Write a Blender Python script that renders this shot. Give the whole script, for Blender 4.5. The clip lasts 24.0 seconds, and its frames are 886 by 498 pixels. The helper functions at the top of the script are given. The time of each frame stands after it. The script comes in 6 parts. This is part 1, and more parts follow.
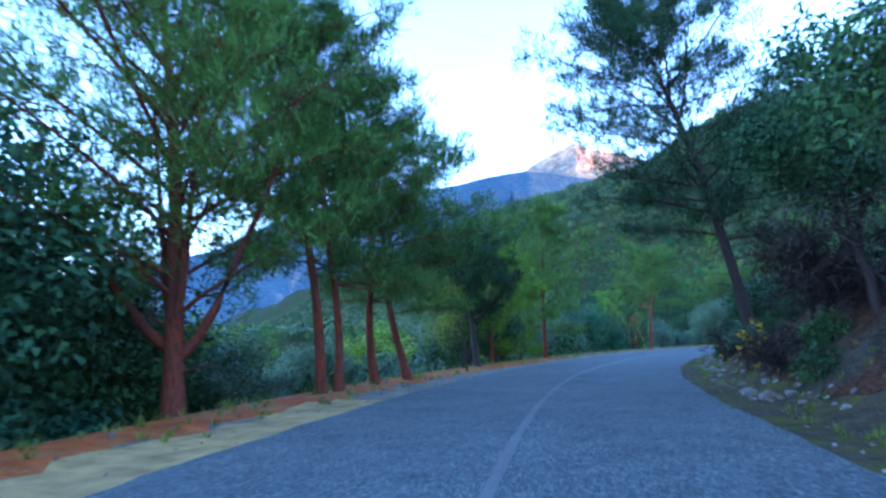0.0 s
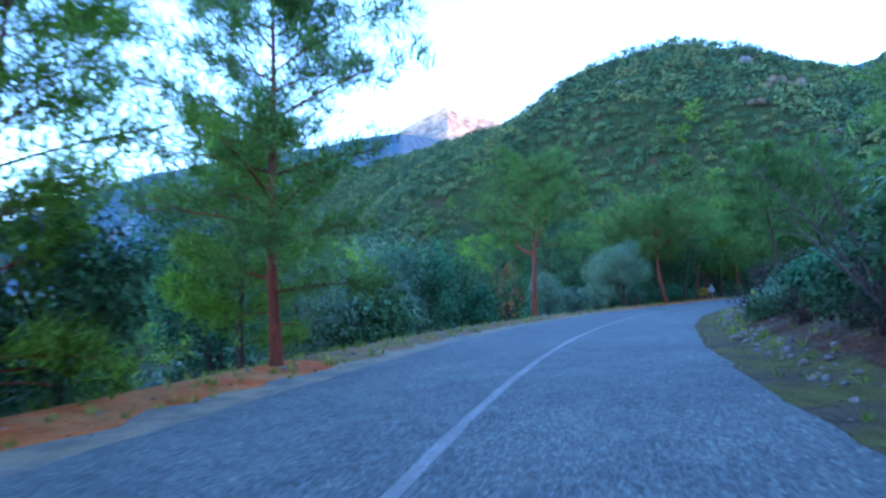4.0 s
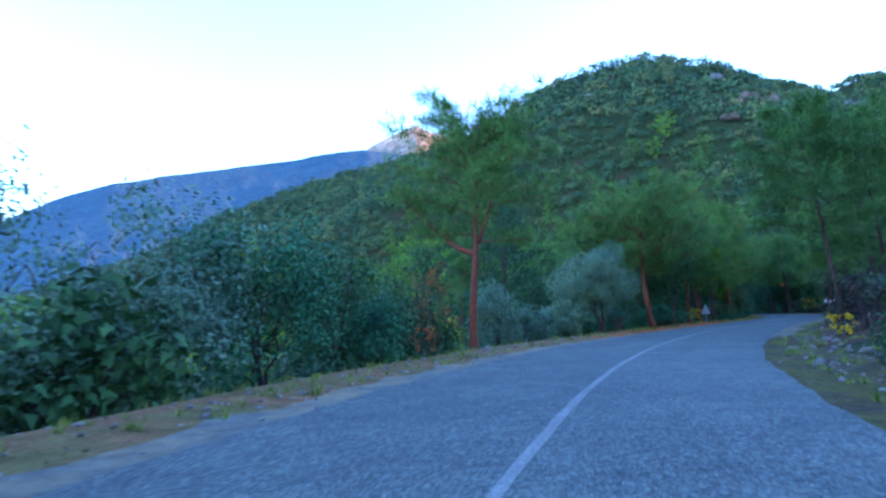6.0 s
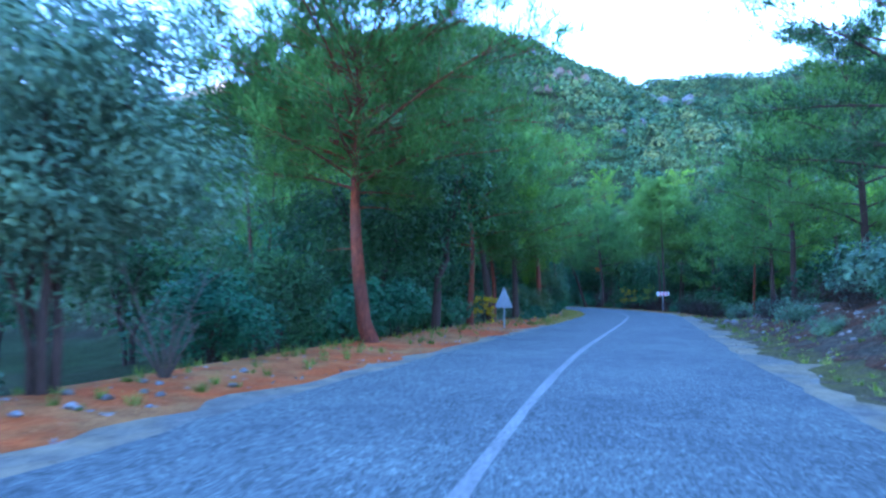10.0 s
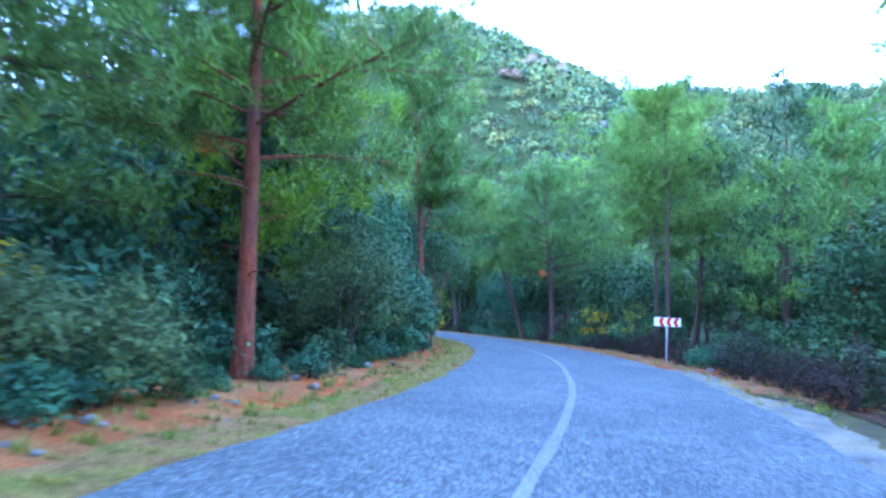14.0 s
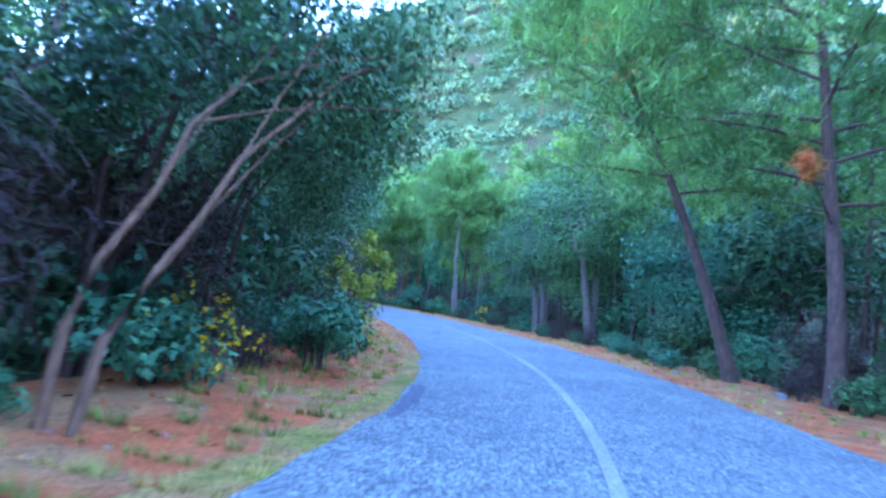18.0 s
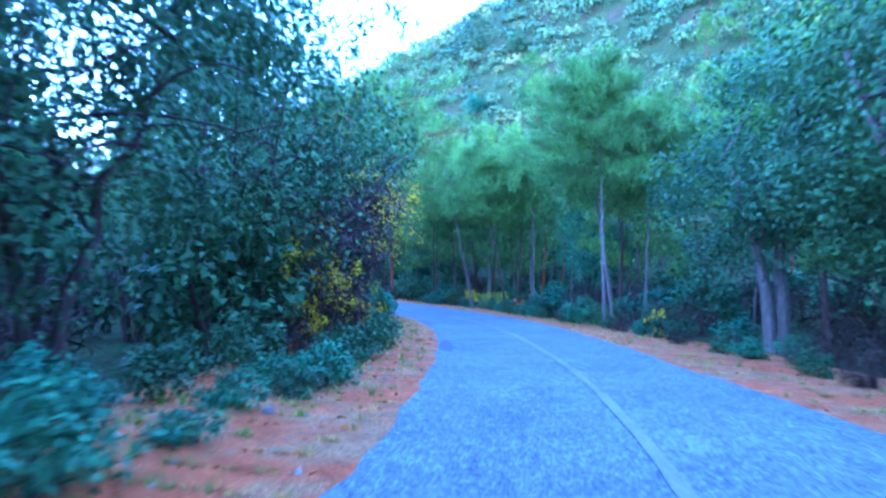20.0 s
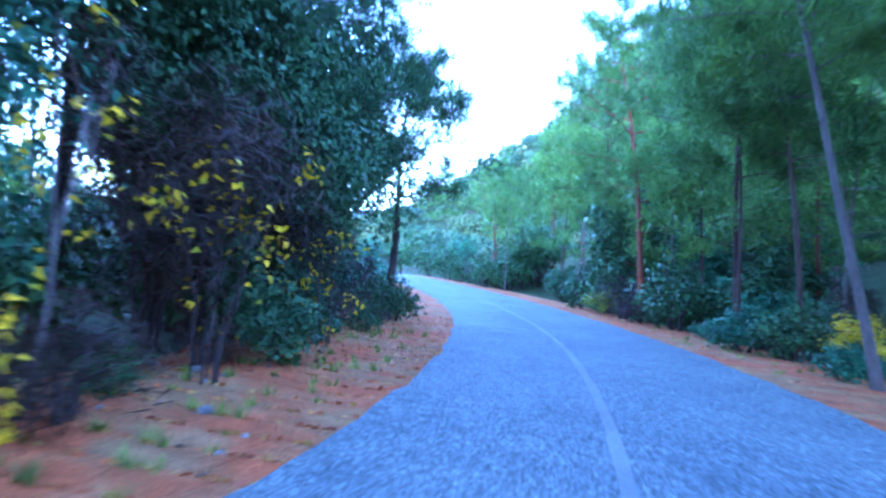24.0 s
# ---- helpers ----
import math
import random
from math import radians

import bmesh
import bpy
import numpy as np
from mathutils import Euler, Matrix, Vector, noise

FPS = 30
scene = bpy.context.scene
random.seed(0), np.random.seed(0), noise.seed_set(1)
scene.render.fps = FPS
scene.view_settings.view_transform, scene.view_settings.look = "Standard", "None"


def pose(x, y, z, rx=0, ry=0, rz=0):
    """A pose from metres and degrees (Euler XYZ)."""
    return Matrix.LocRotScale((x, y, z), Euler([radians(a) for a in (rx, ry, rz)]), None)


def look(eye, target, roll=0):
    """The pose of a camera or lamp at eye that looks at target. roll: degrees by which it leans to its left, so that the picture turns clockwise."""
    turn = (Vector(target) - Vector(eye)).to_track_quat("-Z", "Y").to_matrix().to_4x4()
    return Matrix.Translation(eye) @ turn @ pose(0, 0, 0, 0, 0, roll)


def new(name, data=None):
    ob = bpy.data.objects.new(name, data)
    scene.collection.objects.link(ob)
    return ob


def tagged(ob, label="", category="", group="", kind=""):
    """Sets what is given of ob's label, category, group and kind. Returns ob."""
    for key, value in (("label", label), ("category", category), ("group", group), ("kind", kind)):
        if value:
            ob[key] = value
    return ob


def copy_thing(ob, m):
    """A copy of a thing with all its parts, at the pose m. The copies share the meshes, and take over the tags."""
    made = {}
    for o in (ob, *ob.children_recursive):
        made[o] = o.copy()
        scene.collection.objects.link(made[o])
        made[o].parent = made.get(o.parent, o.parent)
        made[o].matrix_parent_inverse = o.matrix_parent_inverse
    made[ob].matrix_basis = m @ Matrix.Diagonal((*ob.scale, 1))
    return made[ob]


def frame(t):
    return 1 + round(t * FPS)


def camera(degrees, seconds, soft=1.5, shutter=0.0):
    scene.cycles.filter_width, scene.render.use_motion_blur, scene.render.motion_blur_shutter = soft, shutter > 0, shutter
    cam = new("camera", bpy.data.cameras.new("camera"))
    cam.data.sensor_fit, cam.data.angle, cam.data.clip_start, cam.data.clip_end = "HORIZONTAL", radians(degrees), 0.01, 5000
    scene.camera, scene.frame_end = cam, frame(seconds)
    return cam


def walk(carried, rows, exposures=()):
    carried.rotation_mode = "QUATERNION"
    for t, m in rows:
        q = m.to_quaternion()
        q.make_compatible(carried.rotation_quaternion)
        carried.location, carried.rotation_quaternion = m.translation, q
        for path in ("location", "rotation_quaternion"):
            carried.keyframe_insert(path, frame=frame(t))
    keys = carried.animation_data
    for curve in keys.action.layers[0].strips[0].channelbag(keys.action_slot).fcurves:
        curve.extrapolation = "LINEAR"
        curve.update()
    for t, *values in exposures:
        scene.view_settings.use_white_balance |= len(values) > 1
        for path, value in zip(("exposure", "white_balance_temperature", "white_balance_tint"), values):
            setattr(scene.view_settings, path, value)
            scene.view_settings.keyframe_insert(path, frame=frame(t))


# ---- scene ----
import functools

# ---- the camera and its way along the road ----
cam = camera(70.4, 24.0, soft=2.5, shutter=0.35)
ROWS = [
    (0.0, -0.00, 0.00, 1.30, 98.40, 1.72, 0.01),
    (0.5, 0.41, 3.63, 1.30, 99.06, 0.94, -1.82),
    (1.0, 1.39, 8.53, 1.31, 101.28, -1.19, -3.25),
    (1.5, 1.98, 11.27, 1.30, 99.76, -3.05, -2.73),
    (2.0, 3.04, 14.72, 1.29, 97.99, -1.44, -7.35),
    (2.5, 3.68, 17.18, 1.31, 97.23, 0.39, -8.79),
    (3.0, 4.86, 20.15, 1.29, 95.17, -0.60, -7.65),
    (3.5, 6.01, 22.58, 1.29, 94.66, 2.59, -10.11),
    (5.5, 11.59, 35.55, 1.31, 96.16, 1.99, -14.34),
    (6.0, 12.84, 37.82, 1.30, 96.36, 2.49, -14.45),
    (6.5, 14.57, 41.03, 1.29, 97.01, 2.97, -17.17),
    (7.0, 16.93, 44.72, 1.30, 96.31, 3.97, -19.51),
    (7.5, 19.00, 47.79, 1.30, 94.34, 3.56, -21.83),
    (8.0, 20.97, 50.40, 1.30, 94.70, 3.06, -23.01),
    (8.5, 23.29, 53.43, 1.30, 93.21, 3.21, -24.81),
    (9.0, 25.99, 56.56, 1.33, 94.43, 3.03, -28.54),
    (9.5, 28.31, 59.13, 1.30, 94.50, 0.57, -29.76),
    (10.0, 30.77, 61.78, 1.32, 94.05, -0.52, -31.85),
    (10.5, 33.45, 64.52, 1.27, 93.81, -0.79, -32.41),
    (11.0, 37.04, 67.78, 1.29, 94.17, -2.81, -33.85),
    (11.5, 39.35, 70.00, 1.27, 94.98, 0.29, -34.57),
    (13.5, 50.27, 78.78, 1.34, 96.11, -2.55, -34.89),
    (14.0, 53.18, 81.24, 1.32, 95.86, -3.14, -34.09),
    (14.5, 55.60, 83.46, 1.30, 95.57, -3.91, -32.71),
    (15.0, 57.97, 85.37, 1.28, 95.32, -4.51, -31.57),
    (15.5, 60.55, 87.81, 1.27, 94.04, -4.04, -27.36),
    (16.0, 62.79, 89.97, 1.30, 94.33, -3.93, -25.78),
    (16.5, 64.57, 92.19, 1.30, 94.68, -5.04, -24.32),
    (17.0, 66.70, 94.89, 1.31, 95.43, -5.33, -22.26),
    (17.5, 68.27, 97.39, 1.29, 94.95, -5.67, -20.02),
    (18.0, 69.75, 99.88, 1.29, 94.08, -5.43, -16.17),
    (18.5, 71.12, 102.50, 1.28, 93.86, -5.80, -12.66),
    (20.5, 75.22, 116.31, 1.37, 93.79, -0.07, 2.15),
    (21.0, 75.94, 119.83, 1.31, 93.99, -1.29, 5.34),
    (21.5, 76.61, 123.54, 1.25, 93.89, -0.09, 10.50),
    (22.0, 76.56, 126.29, 1.32, 92.75, -0.23, 13.60),
    (22.5, 76.65, 129.90, 1.25, 93.47, -0.52, 16.26),
    (23.0, 76.45, 134.09, 1.19, 95.10, -1.04, 19.30),
    (23.5, 76.07, 137.59, 1.23, 94.60, -2.92, 22.04),
    (24.0, 75.42, 141.32, 1.30, 93.73, -3.74, 26.77),
]
EXPOSURES = [(0.0, 3.82, 5400, 31), (2.0, 3.8, 5400, 31), (3.0, 3.97, 5320, 30), (6.0, 3.65, 5350, 31), (7.0, 3.8, 5400, 32), (8.0, 4.18, 5400, 31), (9.0, 4.42, 5200, 30), (10.0, 4.6, 5050, 31), (11.0, 5.12, 5650, 34), (14.0, 5.68, 5650, 40), (16.0, 5.88, 5400, 42), (17.0, 6.02, 5250, 40), (18.5, 6.2, 5450, 42), (20.5, 6.08, 4350, 42), (21.2, 6.15, 4900, 45), (22.5, 6.15, 4850, 48), (24.0, 6.08, 4850, 43)]
walk(cam, [(t, pose(x, y, z, rx, ry, rz)) for t, x, y, z, rx, ry, rz in ROWS], EXPOSURES)

# ---- evening sky; a low sun that only reaches the far summit ----
SUN_ELEVATION, SUN_TURN = 8.0, 95.0
world = bpy.data.worlds.new("evening_sky")
scene.world = world
world.use_nodes = True
wn = world.node_tree.nodes
sky = wn.new("ShaderNodeTexSky")
sky.sky_type = "NISHITA"
sky.sun_disc = False
sky.air_density, sky.dust_density, sky.ozone_density = 1.0, 0.15, 3.0
sky.sun_elevation = radians(SUN_ELEVATION)
sky.sun_rotation = radians(SUN_TURN)
wn["Background"].inputs["Strength"].default_value = 0.15
world.node_tree.links.new(sky.outputs["Color"], wn["Background"].inputs["Color"])
lamp = bpy.data.lights.new("sun", "SUN")
lamp.energy, lamp.angle, lamp.color = 3.0, radians(0.5), (1.0, 0.5, 0.26)
sun = new("sun", lamp)
toward = Vector((math.sin(radians(SUN_TURN)), math.cos(radians(SUN_TURN)), math.tan(radians(SUN_ELEVATION))))
sun.matrix_world = look((0, 0, 60), Vector((0, 0, 60)) - toward)

rng = np.random.default_rng(7)


# ---- materials ----
def material(name, rough=0.9):
    m = bpy.data.materials.new(name)
    m.use_nodes = True
    nodes, links = m.node_tree.nodes, m.node_tree.links
    b = nodes["Principled BSDF"]
    b.inputs["Roughness"].default_value = rough
    b.inputs["Specular IOR Level"].default_value = 0.08
    return m, nodes, links, b


def noise_node(nodes, links, coord, scale, detail=6.0, rough=0.6):
    n = nodes.new("ShaderNodeTexNoise")
    n.inputs["Scale"].default_value = scale
    n.inputs["Detail"].default_value = detail
    n.inputs["Roughness"].default_value = rough
    links.new(coord, n.inputs["Vector"])
    return n


def ramp(nodes, links, fac, stops):
    r = nodes.new("ShaderNodeValToRGB")
    e = r.color_ramp.elements
    while len(e) < len(stops):
        e.new(0.5)
    for k, (p, c) in enumerate(stops):
        e[k].position, e[k].color = p, (*c, 1)
    links.new(fac, r.inputs["Fac"])
    return r


def blend(nodes, links, fac, a, b, kind="MIX"):
    m = nodes.new("ShaderNodeMix")
    m.data_type, m.blend_type = "RGBA", kind
    for value, slot in ((fac, 0), (a, 6), (b, 7)):
        if isinstance(value, (int, float)):
            m.inputs[slot].default_value = value
        elif isinstance(value, tuple):
            m.inputs[slot].default_value = (*value, 1)
        else:
            links.new(value, m.inputs[slot])
    return m.outputs[2]


def bump(nodes, links, b, height, strength, distance):
    n = nodes.new("ShaderNodeBump")
    n.inputs["Strength"].default_value, n.inputs["Distance"].default_value = strength, distance
    links.new(height, n.inputs["Height"])
    links.new(n.outputs["Normal"], b.inputs["Normal"])


def surface(name, stops_a, stops_b, scale_a, scale_b, rough=0.9, grain=60.0, strength=0.6, distance=0.02, share=(0.42, 0.58)):
    """A rough natural surface: two families of colour in patches, with fine grain and relief."""
    m, nodes, links, b = material(name, rough)
    co = nodes.new("ShaderNodeTexCoord").outputs["Object"]
    n1 = noise_node(nodes, links, co, scale_a)
    n2 = noise_node(nodes, links, co, scale_b)
    n3 = noise_node(nodes, links, co, grain, 3.0)
    ra = ramp(nodes, links, n3.outputs["Fac"], stops_a)
    rb = ramp(nodes, links, n3.outputs["Fac"], stops_b)
    rm = ramp(nodes, links, n1.outputs["Fac"], [(share[0], (0, 0, 0)), (share[1], (1, 1, 1))])
    c = blend(nodes, links, rm.outputs["Color"], ra.outputs["Color"], rb.outputs["Color"])
    rv = ramp(nodes, links, n2.outputs["Fac"], [(0.3, (0.62, 0.62, 0.62)), (0.7, (1.15, 1.15, 1.15))])
    c = blend(nodes, links, 1.0, c, rv.outputs["Color"], "MULTIPLY")
    links.new(c, b.inputs["Base Color"])
    bump(nodes, links, b, n3.outputs["Fac"], strength, distance)
    return m


def leafy(name, dark, light, third=None, through_light=0.35):
    """Foliage: each leaf has its own tint; each plant differs a little; light passes through."""
    m, nodes, links, b = material(name, 0.5)
    b.inputs["Specular IOR Level"].default_value = 0.1
    info = nodes.new("ShaderNodeObjectInfo")
    geo = nodes.new("ShaderNodeNewGeometry")
    co = nodes.new("ShaderNodeTexCoord").outputs["Object"]
    big = noise_node(nodes, links, co, 0.9, 3.0)
    stops = [(0.0, dark), (0.62, light)] + ([(0.97, third)] if third else [(1.0, light)])
    r1 = ramp(nodes, links, geo.outputs["Random Per Island"], stops)
    r2 = ramp(nodes, links, big.outputs["Fac"], [(0.32, (0.55, 0.6, 0.62)), (0.68, (1.25, 1.2, 1.0))])
    r3 = ramp(nodes, links, info.outputs["Random"], [(0.0, (0.75, 0.82, 0.85)), (1.0, (1.2, 1.12, 0.95))])
    c = blend(nodes, links, 1.0, r1.outputs["Color"], r2.outputs["Color"], "MULTIPLY")
    c = blend(nodes, links, 1.0, c, r3.outputs["Color"], "MULTIPLY")
    links.new(c, b.inputs["Base Color"])
    t = nodes.new("ShaderNodeBsdfTranslucent")
    links.new(c, t.inputs["Color"])
    mix = nodes.new("ShaderNodeMixShader")
    mix.inputs["Fac"].default_value = through_light
    links.new(b.outputs["BSDF"], mix.inputs[1])
    links.new(t.outputs["BSDF"], mix.inputs[2])
    links.new(mix.outputs["Shader"], nodes["Material Output"].inputs["Surface"])
    return m


def scrub_material():
    """Hillside bushes: some olive yellow, most dull green, some dark; each spray varies a little."""
    m, nodes, links, b = material("hillside_scrub", 0.7)
    geo = nodes.new("ShaderNodeNewGeometry")
    tint = nodes.new("ShaderNodeAttribute")
    tint.attribute_name = "bush_tint"
    r1 = ramp(nodes, links, tint.outputs["Fac"], [(0.05, (0.032, 0.078, 0.044)), (0.5, (0.066, 0.12, 0.054)), (0.85, (0.11, 0.15, 0.058)), (1.0, (0.15, 0.165, 0.06))])
    r2 = ramp(nodes, links, geo.outputs["Random Per Island"], [(0.0, (0.65, 0.68, 0.7)), (1.0, (1.3, 1.28, 1.15))])
    links.new(blend(nodes, links, 1.0, r1.outputs["Color"], r2.outputs["Color"], "MULTIPLY"), b.inputs["Base Color"])
    return m


def bark(name, dark, light, tint, scale=5.0):
    m, nodes, links, b = material(name, 0.95)
    co = nodes.new("ShaderNodeTexCoord").outputs["Object"]
    st = nodes.new("ShaderNodeMapping")
    st.inputs["Scale"].default_value = (1, 1, 0.25)
    links.new(co, st.inputs["Vector"])
    n1 = noise_node(nodes, links, st.outputs["Vector"], scale * 4, 6.0, 0.7)
    n2 = noise_node(nodes, links, co, 0.8, 3.0)
    v = nodes.new("ShaderNodeTexVoronoi")
    v.inputs["Scale"].default_value = scale * 2.2
    links.new(st.outputs["Vector"], v.inputs["Vector"])
    r = ramp(nodes, links, n1.outputs["Fac"], [(0.3, dark), (0.7, light)])
    rt = ramp(nodes, links, n2.outputs["Fac"], [(0.35, (0, 0, 0)), (0.65, (0.75, 0.75, 0.75))])
    c = blend(nodes, links, rt.outputs["Color"], r.outputs["Color"], tint)
    links.new(c, b.inputs["Base Color"])
    bump(nodes, links, b, v.outputs["Distance"], 0.9, 0.03)
    return m


def plain(name, colour, rough=0.5, metal=0.0, mottled=0.25, scale=12.0):
    m, nodes, links, b = material(name, rough)
    co = nodes.new("ShaderNodeTexCoord").outputs["Object"]
    n = noise_node(nodes, links, co, scale)
    lo, hi = (tuple(c * f for c in colour) for f in (1 - mottled, 1 + mottled * 0.4))
    r = ramp(nodes, links, n.outputs["Fac"], [(0.3, lo), (0.65, hi)])
    links.new(r.outputs["Color"], b.inputs["Base Color"])
    b.inputs["Metallic"].default_value = metal
    return m


def asphalt_material():
    m, nodes, links, b = material("asphalt", 0.8)
    co = nodes.new("ShaderNodeTexCoord").outputs["Object"]
    grain = nodes.new("ShaderNodeTexVoronoi")
    grain.inputs["Scale"].default_value = 60.0
    links.new(co, grain.inputs["Vector"])
    chips = nodes.new("ShaderNodeTexVoronoi")
    chips.inputs["Scale"].default_value = 34.0
    links.new(co, chips.inputs["Vector"])
    fine = noise_node(nodes, links, co, 16.0, 8.0, 0.85)
    patch = noise_node(nodes, links, co, 0.35, 5.0)
    tracks = noise_node(nodes, links, co, 1.6, 4.0)
    r1 = ramp(nodes, links, grain.outputs["Color"], [(0.1, (0.04, 0.047, 0.043)), (0.95, (0.192, 0.216, 0.196))])
    rc = ramp(nodes, links, chips.outputs["Color"], [(0.25, (0.66, 0.66, 0.66)), (0.7, (1.07, 1.07, 1.07)), (0.95, (1.65, 1.65, 1.62))])
    r2 = ramp(nodes, links, fine.outputs["Fac"], [(0.33, (0.58, 0.58, 0.58)), (0.67, (1.3, 1.3, 1.3))])
    r3 = ramp(nodes, links, patch.outputs["Fac"], [(0.3, (0.8, 0.81, 0.84)), (0.7, (1.14, 1.13, 1.1))])
    r4 = ramp(nodes, links, tracks.outputs["Fac"], [(0.35, (0.88, 0.89, 0.9)), (0.65, (1.1, 1.09, 1.06))])
    c = r1.outputs["Color"]
    for layer in (rc, r2, r3, r4):
        c = blend(nodes, links, 1.0, c, layer.outputs["Color"], "MULTIPLY")
    links.new(c, b.inputs["Base Color"])
    bump(nodes, links, b, chips.outputs["Distance"], 0.6, 0.012)
    return m


def paint_material(name="worn_road_paint", low=0.1, high=0.265):
    m, nodes, links, b = material(name, 0.7)
    co = nodes.new("ShaderNodeTexCoord").outputs["Object"]
    n = noise_node(nodes, links, co, 22.0, 6.0, 0.75)
    big = noise_node(nodes, links, co, 0.7, 3.0)
    r = ramp(nodes, links, n.outputs["Fac"], [(0.34, (low, low, low * 0.9)), (0.62, (high, high, high * 0.9))])
    r2 = ramp(nodes, links, big.outputs["Fac"], [(0.3, (0.75, 0.75, 0.75)), (0.7, (1.1, 1.1, 1.1))])
    links.new(blend(nodes, links, 1.0, r.outputs["Color"], r2.outputs["Color"], "MULTIPLY"), b.inputs["Base Color"])
    return m


ASPHALT, PAINT = asphalt_material(), paint_material()
FADED_PAINT = paint_material("faded_road_paint", 0.09, 0.23)
WORN_PAINT = paint_material("nearly_worn_off_paint", 0.095, 0.17)
PATCH = plain("fresh_tar", (0.07, 0.073, 0.08), 0.8, 0.0, 0.5, 20)
GRAVEL = surface("dusty_gravel", [(0.3, (0.14, 0.115, 0.07)), (0.75, (0.36, 0.29, 0.18))], [(0.3, (0.09, 0.09, 0.075)), (0.75, (0.24, 0.225, 0.18))], 0.7, 2.2, 0.95, 45, 0.8)
SAND = surface("pale_sand", [(0.3, (0.34, 0.22, 0.08)), (0.75, (0.6, 0.4, 0.15))], [(0.3, (0.22, 0.15, 0.065)), (0.75, (0.45, 0.31, 0.13))], 0.6, 2.2, 0.95, 45, 0.8)
SOIL = surface("red_soil", [(0.3, (0.3, 0.052, 0.012)), (0.72, (0.62, 0.15, 0.036))], [(0.3, (0.22, 0.08, 0.025)), (0.72, (0.52, 0.23, 0.08))], 0.5, 1.7, 0.95, 24, 1.0, 0.05)
DRYGRASS = surface("dry_grass_verge", [(0.3, (0.16, 0.075, 0.025)), (0.72, (0.46, 0.25, 0.09))], [(0.3, (0.07, 0.085, 0.012)), (0.72, (0.3, 0.25, 0.05))], 0.9, 2.6, 0.95, 30, 1.0, 0.05)
STONY = surface("stony_verge_earth", [(0.3, (0.03, 0.024, 0.014)), (0.72, (0.15, 0.115, 0.07))], [(0.3, (0.05, 0.05, 0.012)), (0.72, (0.17, 0.15, 0.04))], 0.8, 2.6, 0.95, 26, 1.0, 0.05)
BROWN_EARTH = surface("brown_verge_earth", [(0.3, (0.13, 0.06, 0.025)), (0.72, (0.36, 0.2, 0.1))], [(0.3, (0.08, 0.07, 0.02)), (0.72, (0.26, 0.2, 0.08))], 0.7, 2.0, 0.95, 26, 1.0, 0.05)
LITTER = surface("needle_litter", [(0.3, (0.23, 0.055, 0.018)), (0.72, (0.58, 0.145, 0.046))], [(0.3, (0.16, 0.075, 0.03)), (0.72, (0.45, 0.22, 0.088))], 0.9, 2.6, 0.95, 30, 1.0, 0.06)
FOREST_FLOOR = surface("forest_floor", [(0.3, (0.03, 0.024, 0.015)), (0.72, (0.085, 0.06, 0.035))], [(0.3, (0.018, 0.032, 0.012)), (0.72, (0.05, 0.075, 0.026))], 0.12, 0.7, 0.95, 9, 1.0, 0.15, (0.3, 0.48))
BANK = surface("earth_bank", [(0.3, (0.03, 0.015, 0.008)), (0.72, (0.17, 0.07, 0.034))], [(0.3, (0.035, 0.03, 0.018)), (0.72, (0.13, 0.105, 0.07))], 0.7, 2.4, 0.95, 12, 1.0, 0.12)
ROCK = surface("pale_limestone", [(0.3, (0.14, 0.135, 0.13)), (0.72, (0.4, 0.385, 0.36))], [(0.3, (0.12, 0.085, 0.06)), (0.72, (0.3, 0.23, 0.18))], 1.1, 3.0, 0.9, 14, 0.9, 0.05)
CLIFF = surface("pinkish_cliff", [(0.3, (0.12, 0.075, 0.055)), (0.72, (0.3, 0.18, 0.13))], [(0.3, (0.06, 0.055, 0.045)), (0.72, (0.17, 0.14, 0.11))], 0.2, 0.6, 0.95, 1.2, 1.0, 0.6)
GREY_CLIFF = surface("grey_cliff", [(0.3, (0.1, 0.1, 0.1)), (0.72, (0.27, 0.26, 0.26))], [(0.3, (0.06, 0.06, 0.055)), (0.72, (0.17, 0.16, 0.15))], 0.2, 0.6, 0.95, 1.2, 1.0, 0.6)
PINE_LEAF = leafy("pine_needles", (0.056, 0.13, 0.032), (0.12, 0.245, 0.06), None, 0.28)
PINE_DARK = leafy("dark_pine_needles", (0.018, 0.05, 0.021), (0.046, 0.11, 0.046), None, 0.25)
PINE_BRIGHT = leafy("bright_pine_needles", (0.09, 0.2, 0.02), (0.2, 0.36, 0.04), None, 0.25)
VALLEY_LEAF = leafy("light_valley_leaves", (0.1, 0.19, 0.02), (0.21, 0.33, 0.045), None, 0.25)
OLIVE_LEAF = leafy("olive_leaves", (0.085, 0.15, 0.1), (0.145, 0.24, 0.16), None, 0.1)
OAK_LEAF = leafy("evergreen_oak_leaves", (0.02, 0.06, 0.026), (0.052, 0.13, 0.053), None, 0.14)
JUNIPER_LEAF = leafy("juniper_sprays", (0.055, 0.11, 0.044), (0.115, 0.185, 0.07), None, 0.12)
TEAL_LEAF = leafy("glossy_broad_leaves", (0.022, 0.092, 0.05), (0.054, 0.185, 0.098), None, 0.15)
LIME_LEAF = leafy("lime_leaves", (0.1, 0.16, 0.02), (0.32, 0.36, 0.05), None, 0.4)
YELLOW_LEAF = leafy("yellow_autumn_leaves", (0.6, 0.36, 0.01), (0.85, 0.55, 0.015), (0.42, 0.44, 0.04), 0.45)
